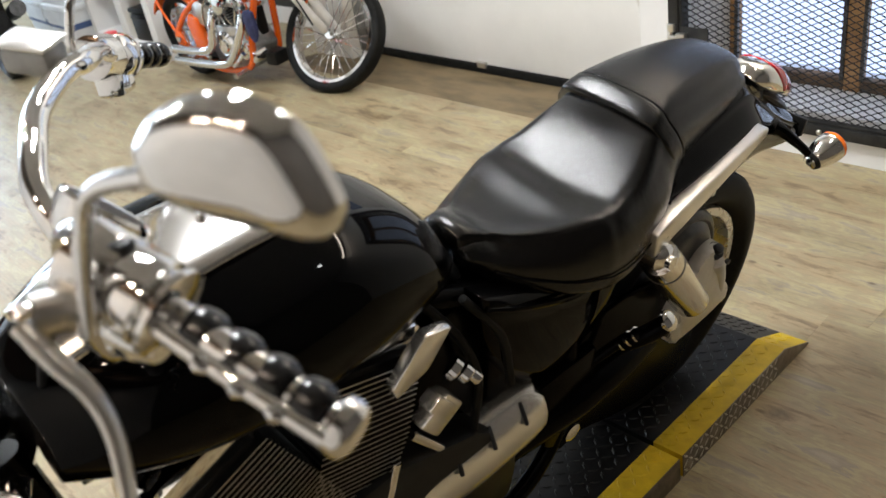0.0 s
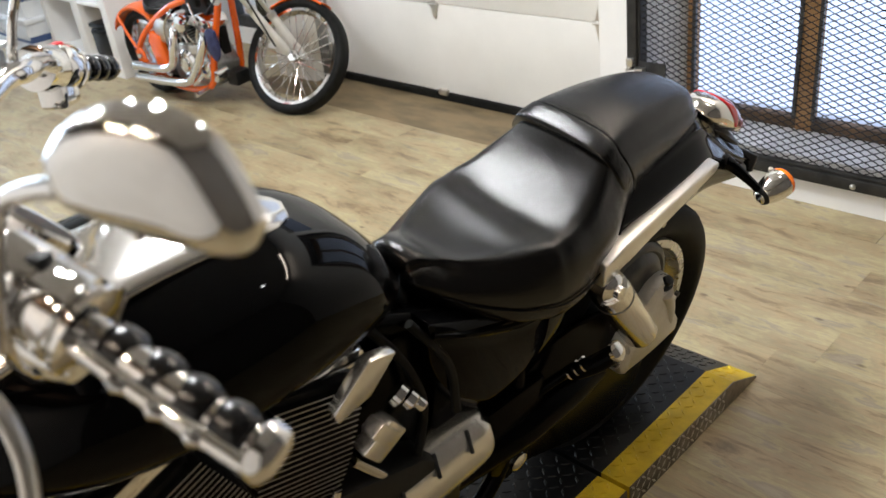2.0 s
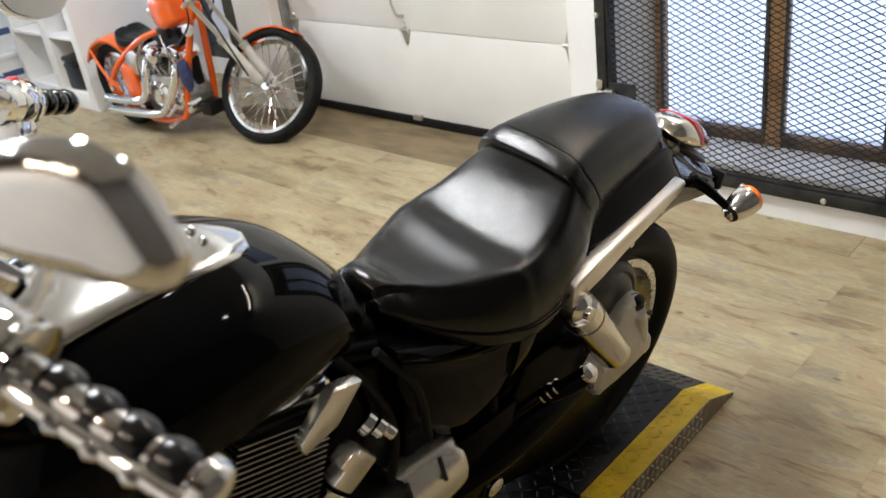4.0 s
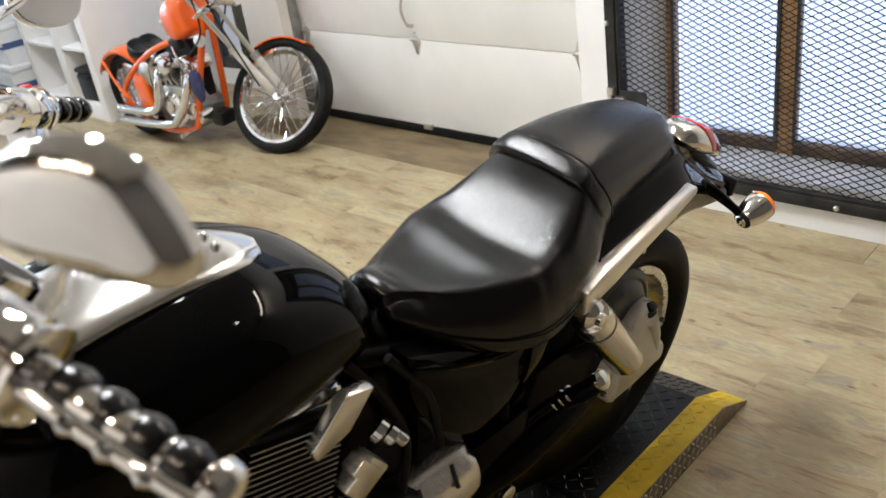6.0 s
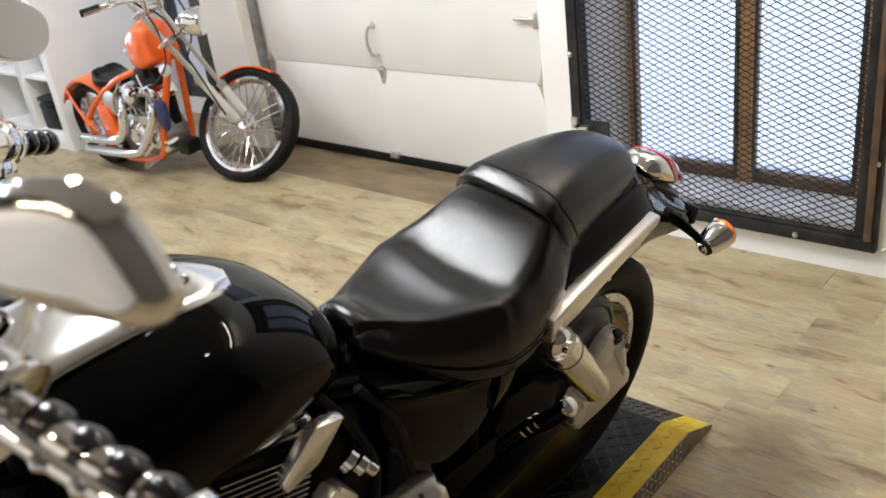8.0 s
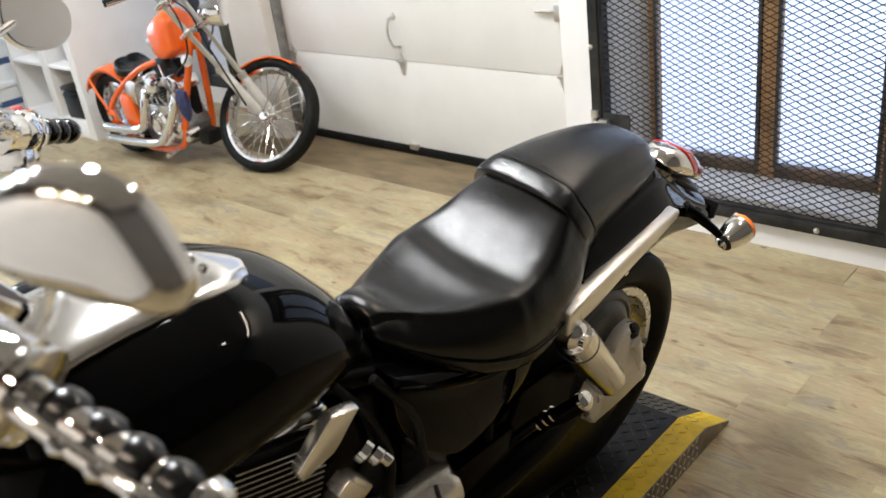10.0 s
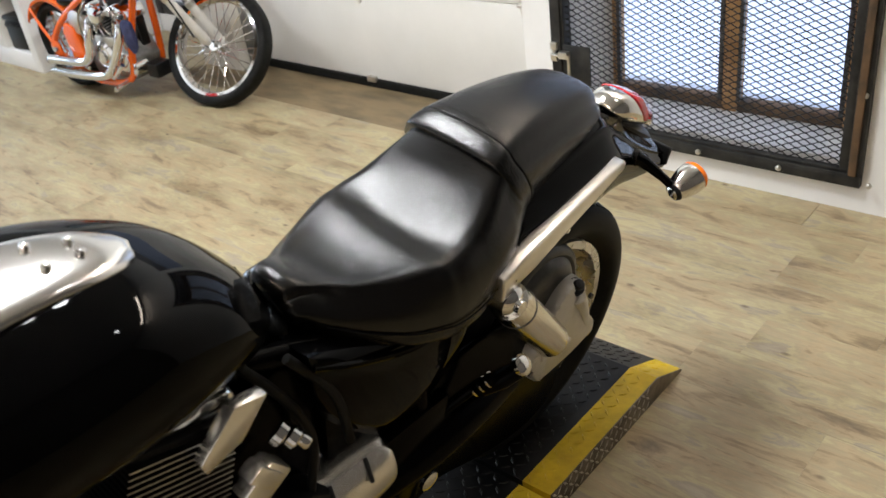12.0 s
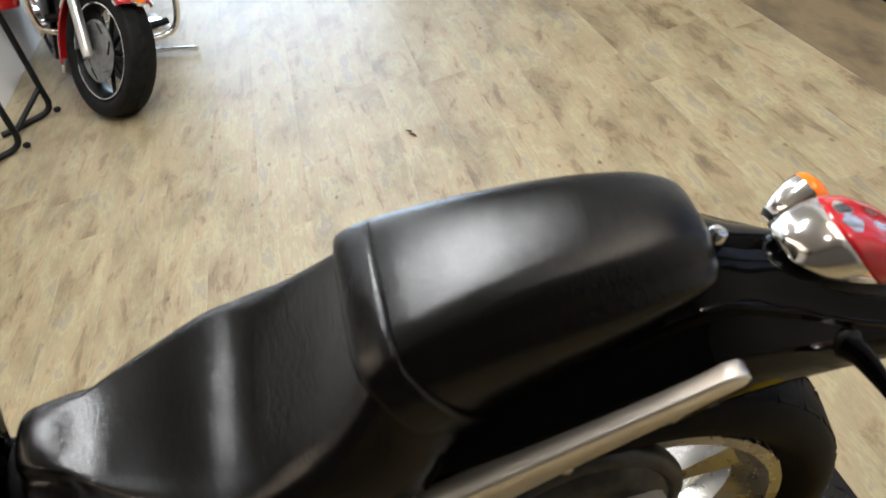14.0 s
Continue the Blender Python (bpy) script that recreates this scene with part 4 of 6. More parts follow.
def fin_stack(parent, name, base, axis, length, su, sv, label):
    """A finned air cooled cylinder."""
    m = Matrix.Translation(V(base)) @ V((0, 0, 1)).rotation_difference(V(axis).normalized()).to_matrix().to_4x4()
    core = part(name, put(box(B(), (-su * 0.43, -sv * 0.43, 0), (su * 0.43, sv * 0.43, length), 0.012), m), M_ENGINE, parent, label)
    n = int(length / 0.0105)
    for i in range(n):
        z = 0.004 + i * 0.0105
        w = 1.0 - 0.10 * abs(i / (n - 1) - 0.45)
        bm = box(B(), (-su * 0.5 * w, -sv * 0.5 * w, z), (su * 0.5 * w, sv * 0.5 * w, z + 0.0026))
        part("cooling_fin", put(bm, m), M_ENGINE, core, smooth=False)
        e = B()
        box(e, (-su * 0.5 * w - 0.0006, sv * 0.5 * w, z + 0.0005), (su * 0.5 * w + 0.0006, sv * 0.5 * w + 0.0009, z + 0.0020))
        part("fin_edge", put(e, m), M_FINEDGE, core, smooth=False)
    return core, m


def build_engine(bike):
    bm = B()
    prism(bm, [(0.62, 0.25), (0.60, 0.42), (0.72, 0.52), (0.90, 0.58), (1.10, 0.57), (1.24, 0.48), (1.27, 0.33), (1.15, 0.22), (0.80, 0.19)], "y", -0.13, 0.13, 0.02)
    part("crankcase", bm, M_ENGINE, bike, "black engine crankcase")
    for x, z, r in ((1.08, 0.40, 0.125), (0.86, 0.36, 0.075)):
        part("engine_cover", revolve(B(), (x, 0.120, z), (0, 1, 0), [(0, r), (0.02, r), (0.034, r * 0.93), (0.042, r * 0.75), (0.045, r * 0.3)], 40), M_CHROME, bike, "polished round engine cover")
    for base, axis, nm in (((0.985, 0.0, 0.55), (-0.30, 0, 0.95), "rear_cylinder"), ((1.06, 0.0, 0.55), (0.42, 0, 0.91), "front_cylinder")):
        core, m = fin_stack(bike, nm, base, axis, 0.27, 0.17, 0.235, "black finned cylinder with bright fin edges")
        part("head_cover", put(box(B(), (-0.082, -0.10, 0.272), (0.082, 0.10, 0.315), 0.016), m), M_CHROME, core, "chrome rocker cover")
    # angular chrome trim behind the rear cylinder
    outline = [(0.790, 0.828), (0.842, 0.842), (0.905, 0.775), (0.898, 0.752), (0.838, 0.770)]
    part("cylinder_trim", prism(B(), outline, "y", 0.112, 0.134, 0.004), M_SHIELD, bike, "polished wedge shaped trim")
    # linkage and nuts below the tank
    for x, y, z, r in ((0.768, 0.105, 0.705, 0.021), (0.754, 0.117, 0.694, 0.017), (0.742, 0.127, 0.684, 0.011)):
        part("banjo_nut", revolve(B(), (x, y, z), (-0.35, 0.75, -0.55), [(0, r), (0.013, r), (0.016, r * 0.8)], 20), M_CHROME, bike)
    bm = B()
    box(bm, (0.775, 0.10, 0.615), (0.845, 0.135, 0.672), 0.006, Matrix.Rotation(radians(35), 4, "Y"))
    box(bm, (0.80, 0.11, 0.64), (0.83, 0.142, 0.70), 0.004, Matrix.Rotation(radians(35), 4, "Y"))
    part("linkage_cover", bm, M_SHIELD, bike)
    for a, b, r in (((0.86, 0.11, 0.62), (0.79, 0.115, 0.52), 0.010), ((0.90, 0.125, 0.60), (0.97, 0.13, 0.36), 0.008)):
        part("linkage_rod", cyl(B(), a, b, r), M_CHROME, bike)
    for pts in ([(0.80, 0.06, 0.84), (0.74, 0.09, 0.74), (0.70, 0.10, 0.62), (0.72, 0.11, 0.5)], [(0.72, 0.08, 0.80), (0.66, 0.11, 0.70), (0.64, 0.12, 0.58)]):
        part("hose", sweep(B(), pts, 0.008, 10), M_RUBBER, bike)
    # slotted chrome cover low on the left
    rows = []
    for x, y, z, r in ((0.548, 0.080, 0.425, 0.062), (0.56, 0.080, 0.428, 0.074), (0.64, 0.078, 0.424, 0.080), (0.74, 0.074, 0.420, 0.084), (0.84, 0.070, 0.424, 0.082), (0.905, 0.060, 0.420, 0.066), (0.93, 0.045, 0.400, 0.040)):
        rows.append([(x, y + r * 0.86 * math.cos(radians(-70 + 14 * k)), z + r * math.sin(radians(-70 + 14 * k))) for k in range(14)])
    shield = part("heat_shield", skin(B(), spline(np.array(rows).reshape(7, -1), 4).reshape(-1, 14, 3), caps=False), M_SHIELD, bike, "polished cover with dark slots", angle=60)
    mod = shield.modifiers.new("thickness", "SOLIDIFY")
    mod.thickness = 0.004
    # black bars on the cover stand in for the shade in its slots
    for x in (0.61, 0.69, 0.77):
        t = radians(42)
        c = V((x, 0.076 + 0.083 * 0.86 * math.cos(t), 0.423 + 0.083 * math.sin(t)))
        part("slot", box(B(), c - V((0.005, 0.0022, 0.022)), c + V((0.005, 0.0022, 0.022)), 0.002, Matrix.Rotation(radians(-22), 4, "Y") @ Matrix.Rotation(radians(46), 4, "X")), M_PLASTIC, shield, "black bar for a shaded slot")
    part("exhaust_pipe", sweep(B(), [(1.15, -0.10, 0.72), (1.22, -0.15, 0.55), (1.10, -0.17, 0.38), (0.70, -0.17, 0.33), (0.10, -0.19, 0.30), (-0.25, -0.19, 0.31)], [0.024, 0.024, 0.024, 0.03, 0.048, 0.05], 20), M_CHROME, bike, "chrome exhaust pipe")


def build_frame(bike):
    for s in (-1, 1):
        part("frame_tube", sweep(B(), [(1.36, s * 0.03, 0.95), (1.30, s * 0.09, 0.50), (1.18, s * 0.11, 0.20), (0.70, s * 0.115, 0.17), (0.50, s * 0.11, 0.26), (0.46, s * 0.10, 0.50), (0.50, s * 0.09, 0.74)], 0.019, 12), M_DEEP, bike)
        part("frame_tube", sweep(B(), [(1.30, s * 0.03, 0.86), (0.90, s * 0.045, 0.84), (0.58, s * 0.065, 0.74), (0.34, s * 0.085, 0.69), (0.10, s * 0.09, 0.72)], 0.019, 12), M_DEEP, bike)
        # side cover: a bulged black shell under the seat
        outline = [(0.700, 0.800), (0.60, 0.760), (0.48, 0.720), (0.335, 0.705), (0.315, 0.620), (0.36, 0.545), (0.44, 0.495), (0.52, 0.480), (0.60, 0.530), (0.68, 0.660)]
        ring = [tuple(p) for p in spline(outline + outline[:1], 3)[:-1]]
        c = np.mean(ring, axis=0)
        rows = [[(c[0] + (x - c[0]) * k, s * y, c[1] + (z - c[1]) * k) for x, z in ring] for y, k in ((0.035, 1.0), (0.080, 1.0), (0.096, 0.97), (0.106, 0.90), (0.114, 0.74), (0.119, 0.5), (0.121, 0.2))]
        cover = part("side_cover", skin(B(), rows, closed=True), M_BLACK, bike, "gloss black side cover", angle=60)
        lip = [(0.69, 0.772), (0.60, 0.735), (0.48, 0.698), (0.34, 0.688)]
        part("cover_lip", sweep(B(), [(x, s * (0.100 + 0.03 * math.sin((0.70 - x) * 8)), z) for x, z in lip], 0.006, 8), M_BLACK, cover)
        part("cover_rivet", ball(B(), (0.645, s * 0.102, 0.748), (0.005, 0.003, 0.005), 8), M_CHROME, bike)
        # added plate: hides rim and tyre where only darkness shows
        plate_outline = [(0.50, 0.30), (0.50, 0.50), (0.36, 0.545), (0.20, 0.525), (0.115, 0.45), (0.03, 0.33), (-0.02, 0.24), (0.02, 0.14), (0.12, 0.12), (0.24, 0.15), (0.36, 0.20), (0.46, 0.24)]
        part("wheel_dark_plate", prism(B(), [tuple(p) for p in spline(plate_outline + plate_outline[:1], 3)[:-1]], "y", min(s * 0.088, s * 0.104), max(s * 0.088, s * 0.104), 0.006), M_DEEP, bike, "black plate added to keep the rim area dark")
        # lower frame bracket
        outline = [(0.56, 0.50), (0.40, 0.50), (0.385, 0.38), (0.42, 0.26), (0.48, 0.245), (0.53, 0.30), (0.545, 0.40)]
        b = part("pivot_plate", prism(B(), outline, "y", min(s * 0.09, s * 0.125), max(s * 0.09, s * 0.125), 0.008), M_DEEP, bike, "gloss black pivot plate")
        part("pivot_bolt", revolve(B(), (0.450, s * 0.123, 0.285), (0, s, 0), [(0, 0.022), (0.008, 0.022), (0.012, 0.016), (0.014, 0.003)], 20), M_CHROME, b)
        part("battery_box", box(B(), (0.48, min(s * 0.01, s * 0.085), 0.50), (0.66, max(s * 0.01, s * 0.085), 0.74), 0.01), M_DEEP, bike)
        part("peg_bracket", sweep(B(), [(0.44, s * 0.10, 0.42), (0.39, s * 0.125, 0.465), (0.345, s * 0.15, 0.505)], 0.011, 10), M_DEEP, bike)
        bm = B()
        for k in range(3):
            revolve(bm, (0.36 - 0.008 * k, s * (0.150 + 0.008 * k), 0.50 + 0.012 * k), (-0.3, s * 0.6, 0.6), [(0, 0.015), (0.004, 0.015)], 16)
        part("peg_spring", bm, M_CHROME, bike)
    # block added for the dark gap, keeps the lit floor from showing through
    part("gap_filler", box(B(), (0.66, -0.085, 0.46), (0.93, 0.070, 0.770), 0.02), M_DEEP, bike, "black block added to fill the dark gap between tank and engine")
    part("side_stand", sweep(B(), [(0.72, 0.12, 0.20), (0.64, 0.22, 0.13), (0.58, 0.315, 0.085)], [0.014, 0.012, 0.012], 10), M_DARKMETAL, bike, "steel side stand, down")
    part("seat_pan", box(B(), (-0.05, -0.06, 0.780), (0.55, 0.05, 0.812), 0.01), M_PLASTIC, bike)


STEER = Matrix.Translation((1.13, 0, 1.05)) @ Matrix.Rotation(radians(-26), 4, V((-0.53, 0, 0.848))) @ Matrix.Translation((-1.13, 0, -1.05))


def steered(name, bm, mat, parent, label="", **kw):
    return part(name, put(bm, STEER), mat, parent, label, **kw)


def build_controls(bike):
    back = STEER.inverted()
    g0, g1 = back @ V((1.244, 0.336, 1.298)), back @ V((1.200, 0.458, 1.256))
    bar = [(1.17, 0.0, 1.045), (1.17, 0.10, 1.047), (1.178, 0.170, 1.062), (1.185, 0.205, 1.110), (1.180, 0.228, 1.180), (1.160, 0.265, 1.228), tuple(g0), tuple(g1)]
    offset = back.to_3x3() @ V((0.06, 0.09, 0.048))
    far = [(0.869, -0.458, 1.061), (0.962, -0.389, 1.117), (1.030, -0.290, 1.185), (1.073, -0.214, 1.218), (1.110, -0.184, 1.229), (1.165, -0.128, 1.226), (1.1977, -0.064, 1.2235), (1.223, -0.006, 1.210), (1.224, 0.045, 1.180), (1.205, 0.050, 1.110)]
    line = [tuple(back @ V(p)) for p in far] + bar[1:]
    steered("handlebar", sweep(B(), line, 0.0142, 16, 6), M_CHROME, bike, "chrome pull-back handlebar")
    for s in (-1, 1):
        def side_of(p):
            q = back @ V(p)
            return V((q.x, s * q.y, q.z)) + (offset if s < 0 else V())
        steered("riser", revolve(B(), (1.205, s * 0.06, 0.985), (-0.25, 0, 1), [(0, 0.020), (0.055, 0.018), (0.07, 0.026), (0.085, 0.024), (0.09, 0.01)], 20), M_CHROME, bike)
        inner, outer = V((g0.x, s * g0.y, g0.z)), V((g1.x, s * g1.y, g1.z))
        if s < 0:
            inner, outer = back @ V((0.962, -0.389, 1.117)), back @ V((0.869, -0.458, 1.061))
        d = (outer - inner).normalized()
        n, L = 4, (outer - inner).length
        grip = steered("grip", revolve(B(), inner, d, [(0, 0.012), (0.002, 0.014), (L, 0.014), (L + 0.002, 0.012)], 24), M_CHROME, bike, "chrome grip with black rubber rings")
        for k in range(n):
            c = inner + d * (0.010 + (k + 0.5) * (L - 0.016) / n)
            h = (L - 0.016) / n * 0.50
            prof = [(-h, 0.0130), (-h * 0.85, 0.0165), (-h * 0.5, 0.0188), (0, 0.0200), (h * 0.5, 0.0188), (h * 0.85, 0.0165), (h, 0.0130)]
            steered("grip_ring", revolve(B(), c, d, prof, 28), M_GRIP, grip, "black rubber ring")
        if s > 0:
            off = back.to_3x3() @ V((0.35, 0.75, -0.05))
            off = (off - d * off.dot(d)).normalized() * 0.0185
            steered("grip_bar", sweep(B(), [inner + off * 0.95, inner + off + d * L * 0.3, inner + off + d * L * 0.7, outer + off * 0.95], 0.0072, 14), M_CHROME, grip)
            for k in range(1, n):
                c = inner + off * 1.25 + d * (0.010 + k * (L - 0.016) / n)
                steered("grip_tooth", sweep(B(), [c - d * 0.006, c, c + d * 0.006], [0.0045, 0.0075, 0.0045], 10), M_CHROME, grip)
        if s > 0:
            steered("grip_end", revolve(B(), outer - d * 0.004, d, [(0, 0.019), (0.003, 0.0225), (0.012, 0.0228), (0.018, 0.020), (0.022, 0.012), (0.023, 0.002)], 28), M_CHROME, grip, "chrome grip end")
        steered("grip_flange", revolve(B(), inner - d * 0.010, d, [(0, 0.024), (0.003, 0.0345), (0.008, 0.0345), (0.011, 0.024)], 28), M_CHROME, grip)
        sw = steered("switch_housing", revolve(B(), inner - d * 0.086, d, [(0, 0.020), (0.004, 0.0310), (0.040, 0.0330), (0.042, 0.0315), (0.044, 0.0330), (0.070, 0.0330), (0.075, 0.026)], 32), M_CHROME, bike, "chrome switch housing")
        hub = inner - d * 0.040
        turn = Matrix.Rotation(math.atan2(d.y, d.x), 4, "Z")
        steered("switch_block", box(B(), hub + V((-0.024, -0.020, -0.054)), hub + V((0.024, 0.020, -0.012)), 0.007, turn), M_CHROME, sw)
        hub = hub + d * (0.022 if s < 0 else 0.0)
        steered("switch_button", box(B(), hub + V((-0.013, -0.008, 0.024)), hub + V((0.013, 0.008, 0.036)), 0.003, turn), M_REDSWITCH if s < 0 else M_PLASTIC, sw, "red switch" if s < 0 else "black switch")
        pts = [(1.2880, 0.297, 1.300), (1.300, 0.287, 1.306), (1.318, 0.282, 1.308)]
        perch = steered("lever_bracket", sweep(B(), [side_of(p) for p in pts], [0.016, 0.021, 0.021], 14, 6, 0.75), M_SATIN, bike, "polished lever bracket")
        steered("pivot_bolt", revolve(B(), side_of((1.3255, 0.297, 1.327)), side_of((1.3255, 0.297, 1.337)) - side_of((1.3255, 0.297, 1.327)), [(0, 0.008), (0.004, 0.008), (0.006, 0.005)], 14), M_CHROME, perch)
        lever = [(1.330, 0.296, 1.318), (1.3225, 0.319, 1.298), (1.3135, 0.342, 1.276), (1.3145, 0.3655, 1.254), (1.3265, 0.394, 1.228), (1.340, 0.420, 1.206), (1.346, 0.442, 1.190)]
        if s > 0:
            steered("lever", sweep(B(), [side_of(p) for p in lever], [0.010, 0.0115, 0.0105, 0.0092, 0.0086, 0.0088, 0.0105], 16, 6, 0.6, (0.5, 0, 0.8)), M_SATIN, bike, "polished hand lever")
        if s < 0:
            c = V((1.123, -0.228, 1.236))
            r = part("fluid_reservoir", box(B(), c + V((-0.032, -0.022, -0.016)), c + V((0.032, 0.022, 0.018)), 0.008, Matrix.Rotation(radians(-58), 4, "Z")), M_TRACK, bike, "grey metal brake fluid reservoir")
            part("reservoir_lid", box(B(), c + V((-0.035, -0.025, 0.0185)), c + V((0.035, 0.025, 0.025)), 0.003, Matrix.Rotation(radians(-58), 4, "Z")), M_SATIN, r, "silver lid")
        # mirror: a deep chrome teardrop shell on a bent stem
        c = side_of((1.233, 0.432, 1.460)) - (offset - V((0.03, -0.03, 0.01)) if s < 0 else V())
        n0, e1 = V((0.80, s * 0.5, 0.01)).normalized(), V((-0.43, s * 0.865, -0.26)).normalized()
        undo = back.to_3x3() if s > 0 else Matrix.Diagonal((1, -1, 1)) @ back.to_3x3() @ Matrix.Diagonal((1, -1, 1))
        n0, e1 = undo @ n0, undo @ e1
        e1 = (e1 - n0 * e1.dot(n0)).normalized()
        e2 = n0.cross(e1)
        e2 = e2 if e2.z > 0 else -e2
        e1, e2 = (e1 * 0.985 + e2 * 0.17).normalized(), (e2 * 0.985 - e1 * 0.17).normalized()
        drop = [(-0.0545, 0.003), (-0.041, 0.022), (-0.0176, 0.037), (0.0123, 0.0425), (0.036, 0.033), (0.051, 0.0125), (0.0615, -0.010), (0.0585, -0.0255), (0.043, -0.029), (0.0106, -0.0290), (-0.025, -0.0270), (-0.0495, -0.0185)]
        drop = spline(drop + drop[:1], 4)[:-1] if s > 0 else [(0.060 * abs(math.cos(a)) ** 0.8 * (1 if math.cos(a) > 0 else -1), 0.046 * abs(math.sin(a)) ** 0.8 * (1 if math.sin(a) > 0 else -1) * (1.0 + 0.16 * math.cos(a + 2.4))) for a in np.linspace(0, 2 * math.pi, 49)[:-1]]
        rows = []
        for r in (0.12, 0.3, 0.48, 0.62, 0.73, 0.81, 0.87, 0.90, 0.925, 0.945, 0.96, 0.975, 0.988, 0.996, 1.0):
            rows.append([c + n0 * ((0.0040 if s > 0 else 0.020) * (1 - r**2) + 0.014 * (1 - r**10) - 0.006) + e1 * (u * r) + e2 * (v * r) for u, v in drop])
        rim = [[p - n0 * 0.010 for p in rows[-1]]]
        shell = steered("mirror_shell", skin(B(), rows + rim, closed=True), M_CHROME, bike, "chrome teardrop mirror shell", angle=60)
        steered("mirror_glass", skin(B(), [[c + (p - c) * 0.94 - n0 * 0.001 for p in rim[0]], [c + (p - c) * 0.94 - n0 * 0.003 for p in rim[0]]], closed=True), M_CHROME, shell)
        stem = [side_of(p) for p in ((1.296, 0.314, 1.300), (1.285, 0.309, 1.345), (1.276, 0.312, 1.380), (1.268, 0.335, 1.418))]
        steered("mirror_stem", sweep(B(), stem + [c - e1 * 0.035 - e2 * 0.012 - n0 * 0.008], [0.0075, 0.0065, 0.006, 0.006, 0.007], 12), M_CHROME, bike)
    for pts in ([(1.10, 0.26, 1.15), (1.22, 0.16, 1.10), (1.28, 0.06, 0.98), (1.30, 0.02, 0.86)],):
        steered("control_cable", sweep(B(), pts, 0.005, 10), M_PLASTIC, bike)
    # fork, lamp and front wheel
    for s in (-1, 1):
        steered("fork_leg", revolve(B(), (1.375, s * 0.105, 0.94), (0.53, 0, -0.848), [(0, 0.026), (0.34, 0.026), (0.345, 0.034), (0.80, 0.034), (0.83, 0.02)], 24), M_CHROME, bike, "chrome fork leg")
    steered("triple_clamp", box(B(), (1.31, -0.14, 0.905), (1.435, 0.14, 0.935), 0.012, Matrix.Rotation(radians(-32), 4, "Y")), M_CHROME, bike)
    steered("headlight", revolve(B(), (1.48, 0, 0.84), (1, 0, -0.08), [(0, 0.03), (0.02, 0.065), (0.06, 0.088), (0.11, 0.095), (0.125, 0.092), (0.128, 0.06)], 36), M_CHROME, bike, "chrome headlight")
    ft = V((1.72, 0, 0.318))
    steered("front_tyre", put(treaded_tyre(0.318, 0.12, 0.245), Matrix.Translation(ft)), M_RUBBER, bike)
    steered("front_rim", revolve(B(), ft, (0, 1, 0), [(-0.04, 0.245), (-0.03, 0.22), (0.03, 0.22), (0.04, 0.245)], 48, True), M_RIM, bike)
    for k in range(5):
        a = 2 * math.pi * k / 5
        steered("front_spoke", cyl(B(), ft + V((0.04 * math.cos(a), 0, 0.04 * math.sin(a))), ft + V((0.225 * math.cos(a), 0, 0.225 * math.sin(a))), 0.02, 0.018, 10), M_RIM, bike)
    steered("front_hub", cyl(B(), ft - V((0, 0.11, 0)), ft + V((0, 0.11, 0)), 0.045), M_RIM, bike)
    rows = []
    for a in np.linspace(radians(20), radians(165), 15):
        rows.append([ft + V((0.345 * math.cos(a) * k, y, 0.345 * math.sin(a) * k)) for y, k in ((-0.075, 0.90), (-0.07, 0.97), (-0.035, 1.0), (0.035, 1.0), (0.07, 0.97), (0.075, 0.90))])
    f = steered("front_fender", skin(B(), rows, caps=False), M_BLACK, bike)
    f.modifiers.new("thickness", "SOLIDIFY").thickness = 0.004


def build_black_motorcycle():
    bike = thing("motorcycle", BIKE, "gloss black cruiser motorcycle with chrome trim leaning on its side stand", "motorcycle", "motorcycles")
    for f in (build_rear_wheel, build_seat, build_fender, build_tail, build_drive, build_tank, build_engine, build_frame, build_controls):
        f(bike)
    return bike


build_black_motorcycle()


# ---- the platform under it ----
def tread_marks(bm, spots, size=0.013, lift=0.0016):
    """Raised lozenges in alternating directions. spots: place, along, across, normal, flip."""
    for p, a, b, n, flip in spots:
        d = (a + b).normalized() if flip else (a - b).normalized()
        e = n.cross(d)
        ring = [p + d * size, p + e * size * 0.28, p - d * size, p - e * size * 0.28]
        lo = [bm.verts.new(q) for q in ring]
        hi = [bm.verts.new(p + (q - p) * 0.45 + n * lift) for q in ring]
        bm.faces.new(hi)
        for k in range(4):
            bm.faces.new((lo[k], lo[(k + 1) % 4], hi[(k + 1) % 4], hi[k]))


def tread_field(bm, origin, a, b, na, nb, step=0.026, lift=0.0026):
    a, b = V(a).normalized(), V(b).normalized()
    n = a.cross(b)
    if n.z < -0.01:
        n = -n
    tread_marks(bm, [(V(origin) + a * (i + 0.5) * step + b * (j + 0.5) * step, a, b, n, (i + j) % 2) for i in range(int(na / step)) for j in range(int(nb / step))], lift=lift)


